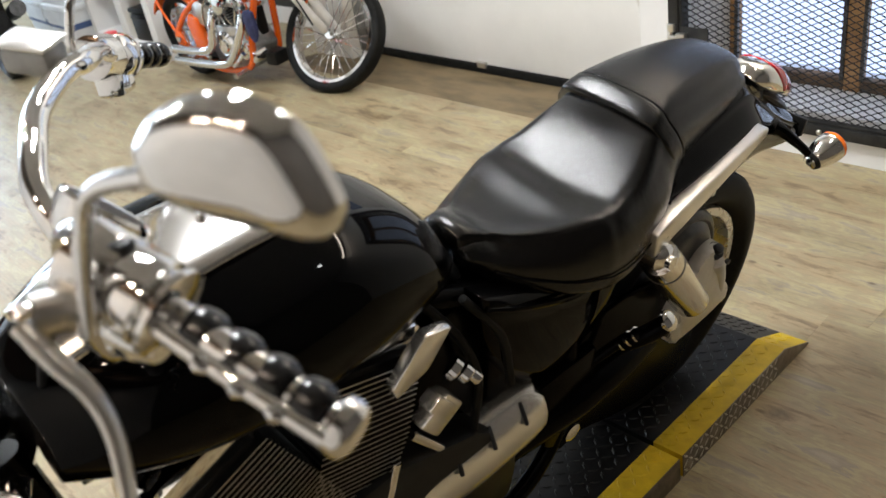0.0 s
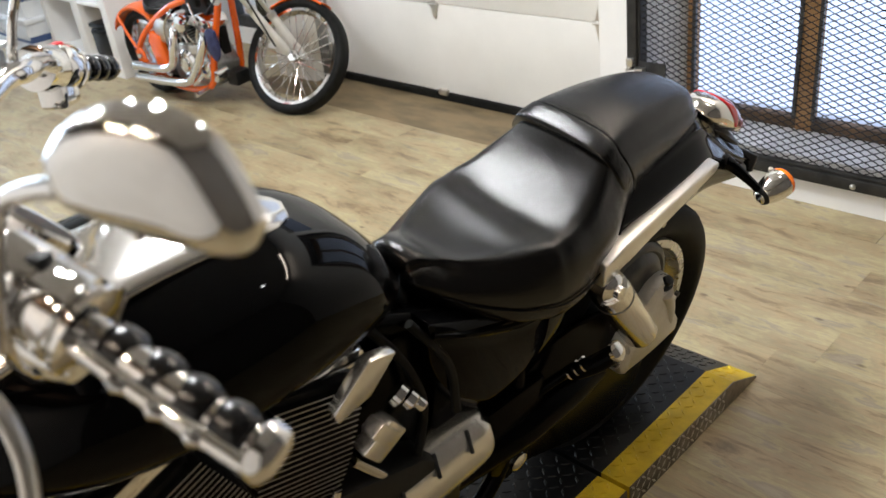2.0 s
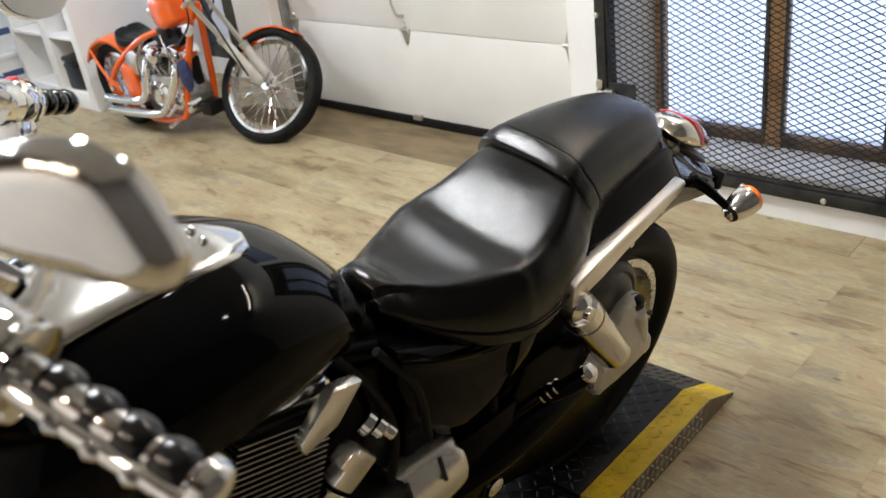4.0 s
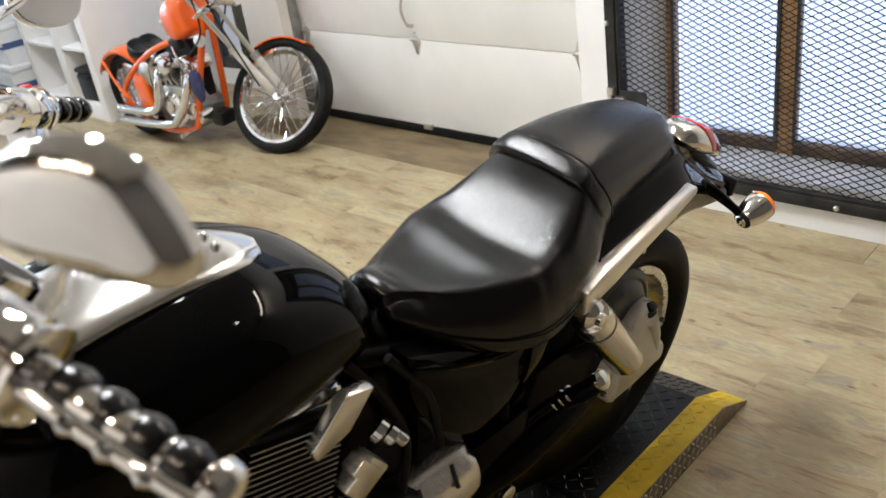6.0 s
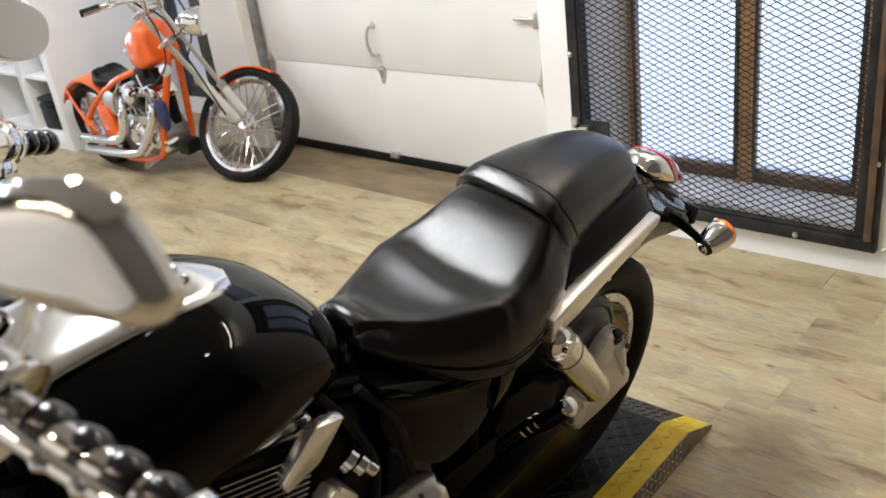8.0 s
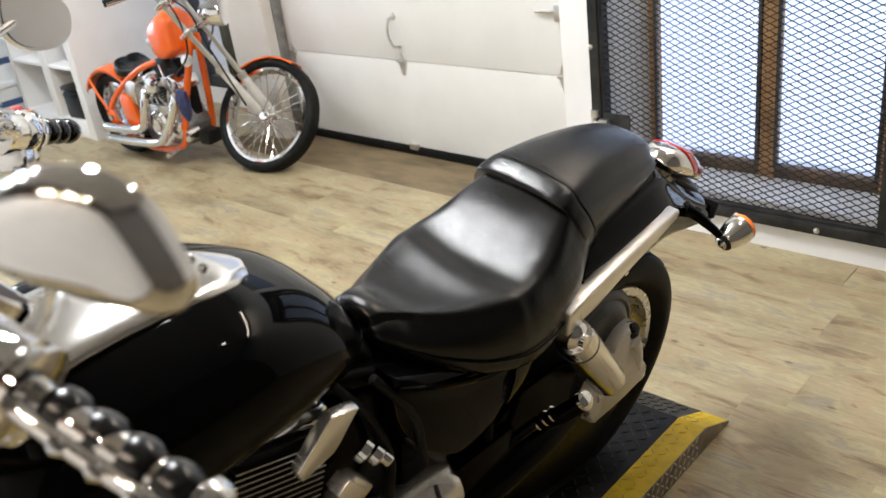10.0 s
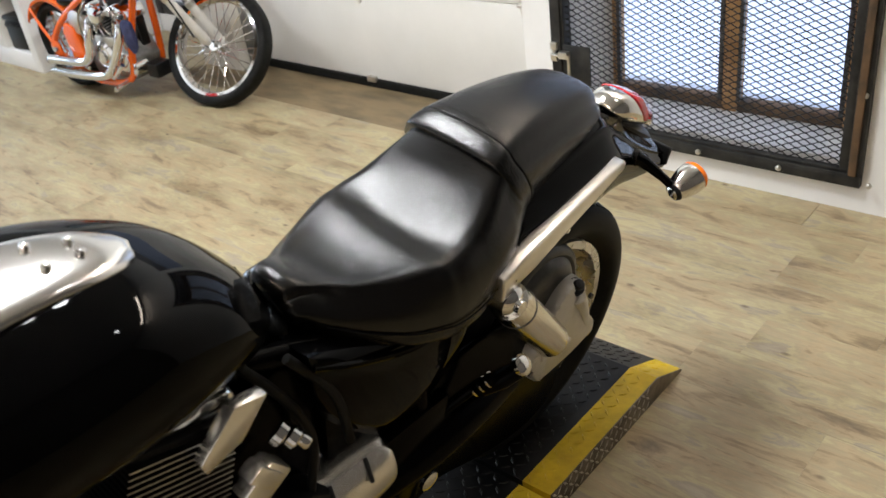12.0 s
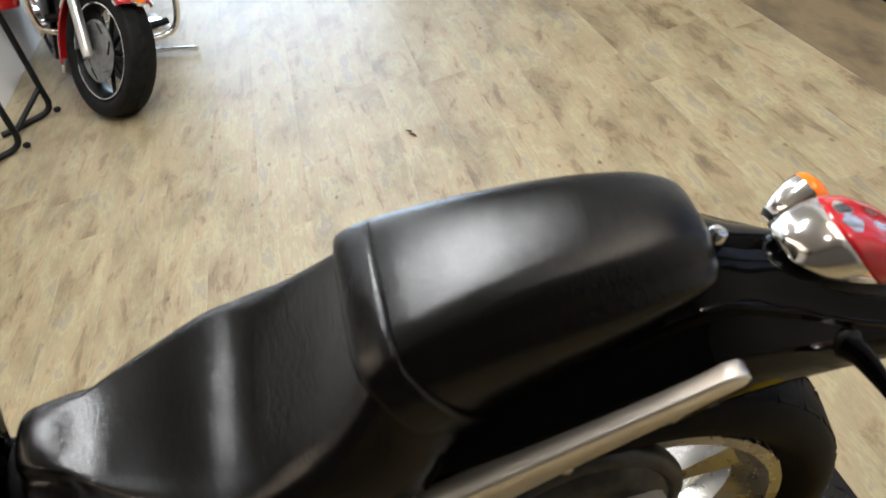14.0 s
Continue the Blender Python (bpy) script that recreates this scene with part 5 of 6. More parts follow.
def build_platform(y0, y1, ramp_end, label):
    p = thing("ramp_platform", pose(0, 0, 0), label, "platform", "platform sections")
    xl, xr, h, yw, run = 0.52, 1.240, 0.066, 0.078, 0.13
    zt = [(y0, h), (y1 - (run if ramp_end else 0), h), (y1, 0.006 if ramp_end else h)]
    side = [(y0, 0.0)] + zt + [(y1, 0.0)]
    for nm, a, b, mat, lab in (("deck_plate", xl + yw, xr - yw, M_PLATEBLACK, "black painted tread plate"), ("edge_plate", xr - yw + 0.0005, xr, M_PLATEYELLOW, "worn yellow painted tread plate edge"), ("edge_plate", xl, xl + yw - 0.0005, M_PLATEYELLOW, "worn yellow painted tread plate edge")):
        bm = B()
        prism(bm, side, "x", a, b, 0.0)
        q = part(nm, bm, mat, p, lab, smooth=False)
        bm = B()
        flat = y1 - y0 - (run if ramp_end else 0.0)
        tread_field(bm, (a, y0, h), (0, 1, 0), (1, 0, 0), flat, b - a)
        if ramp_end:
            d = V((0, run, 0.006 - h))
            tread_field(bm, (a, y1 - run, h), d, (1, 0, 0), d.length, b - a)
        part("tread_pattern", bm, mat, q, smooth=False)["kind"] = "stuff"
    # bare side skirt
    bm = B()
    prism(bm, side, "x", xr + 0.0006, xr + 0.003)
    s = part("side_skirt", bm, M_PLATESTEEL, p, "bare steel tread plate side", smooth=False)
    bm = B()
    tread_field(bm, (xr + 0.0031, y0, 0.002), (0, 1, 0), (0, 0, 1), y1 - y0 - run - 0.02, h, 0.022, 0.0014)
    part("tread_pattern", bm, M_SATIN, s, smooth=False)["kind"] = "stuff"


build_platform(-1.655, -1.045, True, "low tread plate ramp end with a worn yellow edge")
build_platform(-3.75, -1.668, False, "low black tread plate platform under the motorcycle")


# ---- the orange chopper by the garage door ----
def spoke_wheel(parent, at, r, w, rim, spokes, turn=0.0, names=("tyre", "rim", "spoke", "hub"), pre=Matrix()):
    m = pre @ Matrix.Translation(V(at)) @ Matrix.Rotation(radians(turn), 4, "Z")
    tyre = part(names[0], put(treaded_tyre(r, w, rim), m), M_RUBBER, parent, "black rubber tyre")
    rimo = part(names[1], put(revolve(B(), (0, 0, 0), (0, 1, 0), [(-w * 0.36, rim + 0.004), (-w * 0.38, rim - 0.012), (-w * 0.2, rim - 0.016), (0, rim - 0.026), (w * 0.2, rim - 0.016), (w * 0.38, rim - 0.012), (w * 0.36, rim + 0.004), (0, rim - 0.004)], 72, True), m), M_CHROME, parent, "chrome wheel rim")
    part(names[3], put(revolve(B(), (0, -0.05, 0), (0, 1, 0), [(0, 0.012), (0.002, 0.03), (0.012, 0.034), (0.016, 0.022), (0.084, 0.022), (0.088, 0.034), (0.098, 0.03), (0.10, 0.012)], 24), m), M_CHROME, rimo)
    for k in range(spokes):
        a = 2 * math.pi * k / spokes
        b = a + (0.62 if k % 2 else -0.62)
        s = -0.035 if (k // 2) % 2 else 0.035
        part(names[2], put(cyl(B(), (0.030 * math.cos(b), s, 0.030 * math.sin(b)), ((rim - 0.02) * math.cos(a), 0, (rim - 0.02) * math.sin(a)), 0.0024, seg=6), m), M_CHROME, rimo)
    return tyre, m


def arch_fender(parent, name, at, r, hw, a0, a1, mat, turn=0.0, label="", pre=Matrix(), drop=0.90):
    m = pre @ Matrix.Translation(V(at)) @ Matrix.Rotation(radians(turn), 4, "Z")
    rows = []
    for a in np.linspace(radians(a0), radians(a1), 20):
        rows.append([(r * k * math.cos(a), y, r * k * math.sin(a)) for y, k in ((-hw, drop), (-hw * 0.98, 0.55 * drop + 0.46), (-hw * 0.7, 0.99), (0, 1.0), (hw * 0.7, 0.99), (hw * 0.98, 0.55 * drop + 0.46), (hw, drop))])
    f = part(name, put(skin(B(), rows, caps=False), m), mat, parent, label, angle=60)
    f.modifiers.new("thickness", "SOLIDIFY").thickness = 0.004
    return f


def build_orange_chopper():
    bike = thing("motorcycle", pose(-1.67, -0.345, 0, 3, 0, 4.86), "orange chopper motorcycle with spoked wheels and chrome engine", "motorcycle", "motorcycles")
    T, RX = 17, -1.25
    # the front wheel is turned to the left and leans into the turn
    fw = pose(-1.67, -0.345, 0, 3, 0, 4.86).inverted() @ pose(-1.780, -0.372, 0, -30, 0, 18)
    spoke_wheel(bike, (0, 0, 0.312), 0.312, 0.095, 0.258, 32, 0, ("front_tyre", "front_rim", "front_spoke", "front_hub"), fw)
    spoke_wheel(bike, (RX, 0, 0.258), 0.258, 0.15, 0.194, 32, 0, ("rear_tyre", "rear_rim", "rear_spoke", "rear_hub"))
    arch_fender(bike, "front_fender", (0, 0, 0.312), 0.323, 0.050, 62, 128, M_ORANGE, 0, "orange front fender", fw, 0.955)
    rear = arch_fender(bike, "rear_fender", (RX, 0, 0.258), 0.300, 0.100, 38, 152, M_ORANGE, 0, "orange rear fender")
    part("fender_strut", sweep(B(), [(RX - 0.02, -0.112, 0.262), (RX - 0.10, -0.112, 0.38), (RX - 0.16, -0.104, 0.48)], 0.009, 8), M_ORANGE, rear)
    mt = Matrix.Rotation(radians(T), 4, "Z")
    bars = Matrix.Translation((0.075, 0.0, 0.0)) @ mt
    for s in (-1, 1):
        foot = fw @ V((0.0, s * 0.080, 0.312))
        d = (bars @ V((-0.45, s * 0.080, 1.014)) - foot).normalized()
        leg = part("fork_leg", revolve(B(), foot, d, [(0, 0.015), (0.02, 0.021), (0.29, 0.0215), (0.295, 0.026), (0.32, 0.026), (0.325, 0.0135), (0.86, 0.0135), (0.87, 0.010)], 20), M_FINEDGE, bike, "long polished fork leg")
        part("fork_slider", revolve(B(), foot + d * 0.02, d, [(0, 0.0222), (0.01, 0.0234), (0.262, 0.0234), (0.268, 0.0222)], 20), M_CAST, leg, "satin aluminium fork slider")
        part("frame_tube", sweep(B(), [(-0.40, s * 0.02, 0.76), (-0.47, s * 0.05, 0.56), (-0.56, s * 0.09, 0.32), (-0.62, s * 0.10, 0.16), (-0.74, s * 0.11, 0.105), (-1.00, s * 0.11, 0.105), (-1.27, s * 0.105, 0.22)], 0.019, 12), M_ORANGE, bike, "orange frame tube")
        part("frame_tube", sweep(B(), [(-0.46, s * 0.02, 0.68), (-0.74, s * 0.05, 0.605), (-0.92, s * 0.08, 0.545), (-1.13, s * 0.10, 0.425), (-1.25, s * 0.108, 0.325), (-1.29, s * 0.110, 0.262)], 0.018, 12), M_ORANGE, bike, "orange frame tube")
        part("axle_plate", prism(B(), [(-1.30, 0.23), (-1.31, 0.28), (-1.26, 0.315), (-1.22, 0.29), (-1.21, 0.23), (-1.26, 0.215)], "y", min(s * 0.112, s * 0.124), max(s * 0.112, s * 0.124), 0.004), M_ORANGE, bike)
        part("axle_nut", cyl(B(), (RX, s * 0.12, 0.262), (RX, s * 0.142, 0.262), 0.018, seg=6), M_CHROME, bike)
    for k in (0.62, 0.80):
        part("triple_clamp", put(box(B(), (0.03 - k * 0.56 - 0.045, -0.098, 0.30 + k * 0.83 - 0.010), (0.03 - k * 0.56 + 0.035, 0.098, 0.30 + k * 0.83 + 0.010), 0.006, Matrix.Rotation(radians(-34), 4, "Y")), bars), M_CHROME, bike)
    # tank, nose up
    m = Matrix.Translation((-0.592, 0, 0.750)) @ Matrix.Rotation(radians(-14), 4, "Y") @ Matrix.Diagonal((0.68, 1, 0.95, 1))
    keys = [(-0.20, 0.025, -0.035), (-0.185, 0.062, -0.010), (-0.12, 0.098, 0.020), (-0.02, 0.118, 0.042), (0.08, 0.120, 0.050), (0.15, 0.098, 0.036), (0.18, 0.055, 0.012)]
    bm = loft(B(), [(x, [(hw * 0.6, -0.125 + abs(x) * 0.15), (hw * 0.95, -0.105 + abs(x) * 0.15), (hw, -0.01), (hw * 0.85, 0.05 + t * 0.6), (hw * 0.4, 0.075 + t), (0, 0.08 + t)]) for x, hw, t in keys], 4, 4)
    tank = part("fuel_tank", put(bm, m), M_ORANGE, bike, "orange fuel tank with a grey emblem", angle=60)
    part("tank_emblem", put(ball(B(), (-0.13, -0.098, 0.0), (0.022, 0.006, 0.022), 12), m), M_SATIN, tank, "plain grey emblem")
    part("filler_cap", put(revolve(B(), (0.02, 0, 0.118), (0, 0, 1), [(0, 0.03), (0.012, 0.03), (0.016, 0.02)], 20), m), M_CHROME, tank)
    m = Matrix.Translation((-1.025, 0, 0.545)) @ Matrix.Diagonal((0.78, 0.9, 1, 1)) @ Matrix.Rotation(radians(3), 4, "Y")
    bm = loft(B(), [(x, [(hw, -0.03), (hw + 0.01, -0.01), (hw, 0.014 + t), (hw * 0.5, 0.022 + t), (0, 0.016 + t)]) for x, hw, t in ((-0.115, 0.05, 0.035), (-0.10, 0.10, 0.032), (-0.04, 0.115, 0.006), (0.04, 0.09, -0.004), (0.10, 0.05, 0.0), (0.12, 0.03, 0.0))], 4, 4)
    part("seat", put(bm, m), M_LEATHER, bike, "black leather solo seat", angle=60)
    # engine
    bm = B()
    prism(bm, [(-0.98, 0.13), (-1.0, 0.30), (-0.86, 0.35), (-0.62, 0.34), (-0.57, 0.24), (-0.62, 0.12)], "y", -0.09, 0.09, 0.02)
    part("crankcase", bm, M_FIN, bike, "grey metal engine case")
    part("gear_cover", revolve(B(), (-0.80, -0.09, 0.255), (0, -1, 0), [(0, 0.082), (0.02, 0.082), (0.035, 0.066), (0.036, 0.040), (0.048, 0.036), (0.050, 0.01)], 32), M_CHROME, bike, "chrome gear cover")
    part("cam_cover", revolve(B(), (-0.66, -0.09, 0.235), (0, -1, 0), [(0, 0.060), (0.02, 0.060), (0.03, 0.048), (0.032, 0.01)], 28), M_CHROME, bike)
    part("lifter_block", box(B(), (-0.86, -0.105, 0.31), (-0.66, -0.075, 0.365), 0.008), M_SATIN, bike)
    part("transmission_case", prism(B(), [(-1.16, 0.14), (-1.16, 0.28), (-1.08, 0.31), (-0.98, 0.28), (-0.98, 0.14)], "y", -0.08, 0.08, 0.02), M_DARKMETAL, bike)
    part("oil_tank", revolve(B(), (-0.985, -0.11, 0.425), (0, 1, 0), [(0, 0.06), (0.01, 0.072), (0.21, 0.072), (0.22, 0.06)], 28), M_SATIN, bike, "silver oil tank")
    part("rear_side_panel", prism(B(), [(-1.12, 0.20), (-1.14, 0.36), (-1.10, 0.42), (-1.01, 0.40), (-0.99, 0.22), (-1.04, 0.19)], "y", -0.118, -0.085, 0.010), M_ORANGE, bike, "orange panel before the rear wheel")
    for axis, nm in (((-0.36, 0, 0.93), "rear_cylinder"), ((0.36, 0, 0.93), "front_cylinder")):
        base = V((-0.75 + (0.06 if axis[0] > 0 else -0.06), 0, 0.325))
        m = Matrix.Translation(base) @ V((0, 0, 1)).rotation_difference(V(axis).normalized()).to_matrix().to_4x4()
        core = part(nm, put(cyl(B(), (0, 0, 0), (0, 0, 0.15), 0.048, seg=24), m), M_ENGINE, bike, "finned polished cylinder")
        for i in range(9):
            part("cooling_fin", put(cyl(B(), (0, 0, 0.01 + i * 0.0155), (0, 0, 0.0145 + i * 0.0155), 0.072 - 0.0012 * abs(i - 4) ** 1.5, seg=28), m), M_FIN, core)
        part("rocker_box", put(prism(B(), [(-0.066, 0.150), (-0.070, 0.185), (-0.035, 0.212), (0.035, 0.212), (0.070, 0.185), (0.066, 0.150)], "y", -0.072, 0.072, 0.012), m), M_CHROME, core, "chrome rocker box")
        for k in (-0.045, 0.045):
            part("rocker_bolt", put(cyl(B(), (k, -0.074, 0.18), (k, -0.084, 0.18), 0.010, seg=8), m), M_DARKMETAL, core)
        for s in (-0.035, 0.03):
            part("pushrod_tube", put(cyl(B(), (s, -0.082, -0.03), (s * 0.6, -0.074, 0.16), 0.008, seg=10), m), M_CHROME, core)
    # added backing darkens the gaps, so no pale wall shows through
    part("engine_backing", prism(B(), [(-0.98, 0.20), (-0.94, 0.50), (-0.80, 0.60), (-0.64, 0.60), (-0.58, 0.44), (-0.60, 0.20)], "y", 0.0, 0.06, 0.01), M_ENGINE, bike, "black backing added behind the engine to darken its gaps")
    for pts in ([(-0.84, -0.09, 0.36), (-0.80, -0.105, 0.43), (-0.77, -0.10, 0.50)], [(-0.70, -0.09, 0.36), (-0.72, -0.11, 0.42), (-0.74, -0.10, 0.48)], [(-0.92, -0.10, 0.30), (-0.93, -0.125, 0.38), (-0.90, -0.12, 0.48), (-0.84, -0.09, 0.56)], [(-0.60, -0.10, 0.30), (-0.57, -0.125, 0.40), (-0.60, -0.12, 0.52), (-0.66, -0.09, 0.60)]):
        part("oil_line", sweep(B(), pts, 0.0065, 8), M_CHROME, bike, "chrome oil line")
    # black block added for the dark under the tank
    part("under_tank_block", box(B(), (-0.70, -0.085, 0.575), (-0.60, -0.045, 0.635), 0.012), M_ENGINE, bike)
    part("air_cleaner", revolve(B(), (-0.735, -0.08, 0.49), (0.1, -1, 0.1), [(0, 0.036), (0.03, 0.046), (0.06, 0.044), (0.066, 0.02)], 28), M_CHROME, bike)
    part("intake", sweep(B(), [(-0.83, -0.06, 0.47), (-0.75, -0.07, 0.50), (-0.66, -0.06, 0.48)], 0.022, 12), M_SATIN, bike)
    for pts in ([(-0.62, -0.07, 0.46), (-0.56, -0.12, 0.43), (-0.615, -0.15, 0.31), (-0.70, -0.16, 0.21), (-0.81, -0.16, 0.158), (-1.05, -0.16, 0.142), (-1.30, -0.16, 0.138)], [(-0.86, -0.07, 0.47), (-0.83, -0.12, 0.44), (-0.845, -0.15, 0.35), (-0.88, -0.155, 0.265), (-0.96, -0.155, 0.222), (-1.10, -0.155, 0.212), (-1.30, -0.155, 0.206)]):
        part("exhaust_pipe", sweep(B(), pts, [0.022, 0.023, 0.024, 0.025, 0.027, 0.028, 0.028], 18), M_CHROME, bike, "chrome exhaust pipe")
    # flat black discs stand in for the shade inside the pipe ends
    for z in (0.138, 0.206):
        part("pipe_mouth", revolve(B(), (-1.302, -0.158, z), (-1, 0, 0), [(0, 0.026), (0.001, 0.026)], 18), M_ENGINE, bike, "black disc for the shaded pipe opening")
    part("primary_cover", prism(B(), [(-1.05, 0.18), (-1.0, 0.30), (-0.70, 0.28), (-0.62, 0.20), (-0.70, 0.13), (-0.98, 0.12)], "y", 0.10, 0.16, 0.02), M_CHROME, bike)
    part("regulator", box(B(), (-0.56, -0.05, 0.13), (-0.47, 0.05, 0.21), 0.01), M_PLASTIC, bike)
    part("oil_filter", cyl(B(), (-0.58, -0.03, 0.20), (-0.58, -0.11, 0.20), 0.036, seg=20), M_CHROME, bike)
    part("brake_pedal", sweep(B(), [(-0.70, -0.17, 0.16), (-0.62, -0.19, 0.20), (-0.54, -0.19, 0.26)], [0.012, 0.010, 0.012], 10), M_CHROME, bike)
    part("horn", revolve(B(), (-0.40, -0.07, 0.64), (0.3, -1, 0.0), [(0, 0.026), (0.03, 0.032), (0.04, 0.022)], 20), M_WHITEPLASTIC, bike, "white round cover")
    part("shop_rag", loft(B(), [(-0.08, [(0.004, -0.10), (0.012, -0.05), (0.01, 0.07), (0, 0.09)]), (-0.03, [(0.006, -0.13), (0.02, -0.03), (0.012, 0.09), (0, 0.10)]), (0.03, [(0.004, -0.08), (0.012, -0.02), (0.01, 0.08), (0, 0.09)])], 3, 4), M_NAVY, bike, "navy cloth hanging on the frame").matrix_local = Matrix.Translation((-0.465, -0.125, 0.405)) @ Matrix.Diagonal((0.72, 1, 0.78, 1))
    bar = [(-0.52, -0.31, 1.045), (-0.45, -0.26, 1.055), (-0.40, -0.16, 1.05), (-0.385, -0.08, 1.035), (-0.385, 0.0, 1.03), (-0.385, 0.08, 1.035), (-0.40, 0.16, 1.05), (-0.45, 0.26, 1.055), (-0.52, 0.31, 1.045)]
    part("handlebar", put(sweep(B(), bar, 0.012, 12), bars), M_CHROME, bike, "chrome handlebar")
    for s in (-1, 1):
        part("grip", put(cyl(B(), (-0.47, s * 0.275, 1.053), (-0.545, s * 0.33, 1.043), 0.018, seg=16), bars), M_RUBBER, bike, "black grip")
        part("lever", put(sweep(B(), [(-0.41, s * 0.24, 1.05), (-0.43, s * 0.28, 1.05), (-0.52, s * 0.34, 1.04)], 0.007, 8), bars), M_CHROME, bike)
        part("mirror", put(revolve(B(), (-0.42, s * 0.26, 1.18), (1, 0, 0), [(0, 0.045), (0.012, 0.045), (0.02, 0.02)], 20), bars), M_CHROME, bike)
        part("mirror_stem", put(sweep(B(), [(-0.43, s * 0.26, 1.05), (-0.40, s * 0.26, 1.12), (-0.41, s * 0.26, 1.17)], 0.005, 8), bars), M_CHROME, bike)
        part("riser", put(cyl(B(), (-0.39, s * 0.06, 0.96), (-0.385, s * 0.06, 1.03), 0.016, seg=12), bars), M_CHROME, bike)
    part("headlight", put(revolve(B(), (-0.22, 0, 0.885), (1, 0.25, -0.05), [(0, 0.02), (0.02, 0.05), (0.07, 0.068), (0.12, 0.073), (0.13, 0.068), (0.125, 0.05)], 28), mt), M_CHROME, bike, "chrome headlight")
    for pts in ([(-0.42, -0.14, 1.04), (-0.28, -0.15, 0.90), (-0.32, -0.12, 0.70), (-0.52, -0.10, 0.55)], [(-0.42, 0.10, 1.04), (-0.26, 0.05, 0.84), (-0.40, 0.03, 0.60)], [(-0.44, -0.18, 1.04), (-0.22, -0.13, 0.93), (-0.16, -0.11, 0.75), (0.0, -0.09, 0.42)]):
        part("control_cable", sweep(B(), pts, 0.005, 8), M_PLASTIC, bike)
    part("kick_stand", sweep(B(), [(-0.72, 0.10, 0.12), (-0.74, 0.20, 0.05), (-0.75, 0.26, 0.006)], 0.011, 8), M_CHROME, bike)
    part("foot_peg", cyl(B(), (-0.66, -0.11, 0.12), (-0.64, -0.22, 0.12), 0.014, seg=12), M_CHROME, bike)


build_orange_chopper()


# ---- other motorcycles further back ----
def cast_wheel(parent, at, r, w, rim, turn, names, pre=Matrix()):
    m = pre @ Matrix.Translation(V(at)) @ Matrix.Rotation(radians(turn), 4, "Z")
    tyre = part(names[0], put(treaded_tyre(r, w, rim), m), M_RUBBER, parent, "black rubber tyre")
    part("tread", put(tread_blocks(r, w, 30), m), M_RUBBER, tyre, smooth=False)
    rimo = part(names[1], put(revolve(B(), (0, 0, 0), (0, 1, 0), [(-w * 0.36, rim), (-w * 0.38, rim - 0.012), (-w * 0.2, rim - 0.03), (w * 0.2, rim - 0.03), (w * 0.38, rim - 0.012), (w * 0.36, rim)], 56, True), m), M_ENGINE, parent, "dark cast wheel with a bright lip")
    for s in (-1, 1):
        part("rim_lip", put(revolve(B(), (0, s * w * 0.37, 0), (0, s, 0), [(-0.004, rim + 0.001), (0.004, rim - 0.002), (0.004, rim - 0.009), (-0.004, rim - 0.011)], 56, True), m), M_CHROME, rimo, "bright machined lip")
    for k in range(9):
        a = 2 * math.pi * k / 9
        part("spoke", put(cyl(B(), (0.03 * math.cos(a), 0, 0.03 * math.sin(a)), ((rim - 0.025) * math.cos(a), 0, (rim - 0.025) * math.sin(a)), 0.013, 0.009, 8), m), M_ENGINE, rimo)
    for s in (-1, 1):
        part("brake_disc", put(revolve(B(), (0, s * (w * 0.42), 0), (0, s, 0), [(0, 0.142), (0.004, 0.142), (0.004, 0.095), (0, 0.095)], 48, True), m), M_FIN, rimo, "steel brake disc")
        part("disc_carrier", put(revolve(B(), (0, s * (w * 0.30), 0), (0, s, 0), [(0, 0.05), (w * 0.12, 0.098), (w * 0.125, 0.098), (w * 0.15, 0.03)], 36), m), M_FIN, rimo)
        # slots drawn as black strips for the shade in them, no holes cut
        for k in range(6):
            arc = [(math.cos(a) * rr, s * (w * 0.42 + 0.0045), math.sin(a) * rr) for a, rr in ((k * 1.047, 0.100), (k * 1.047 + 0.25, 0.110), (k * 1.047 + 0.5, 0.128))]
            part("disc_slot", put(sweep(B(), arc, 0.006, 6, 3, 0.3, (0, 1, 0)), m), M_ENGINE, rimo, "black bar for a shaded slot")
    return m


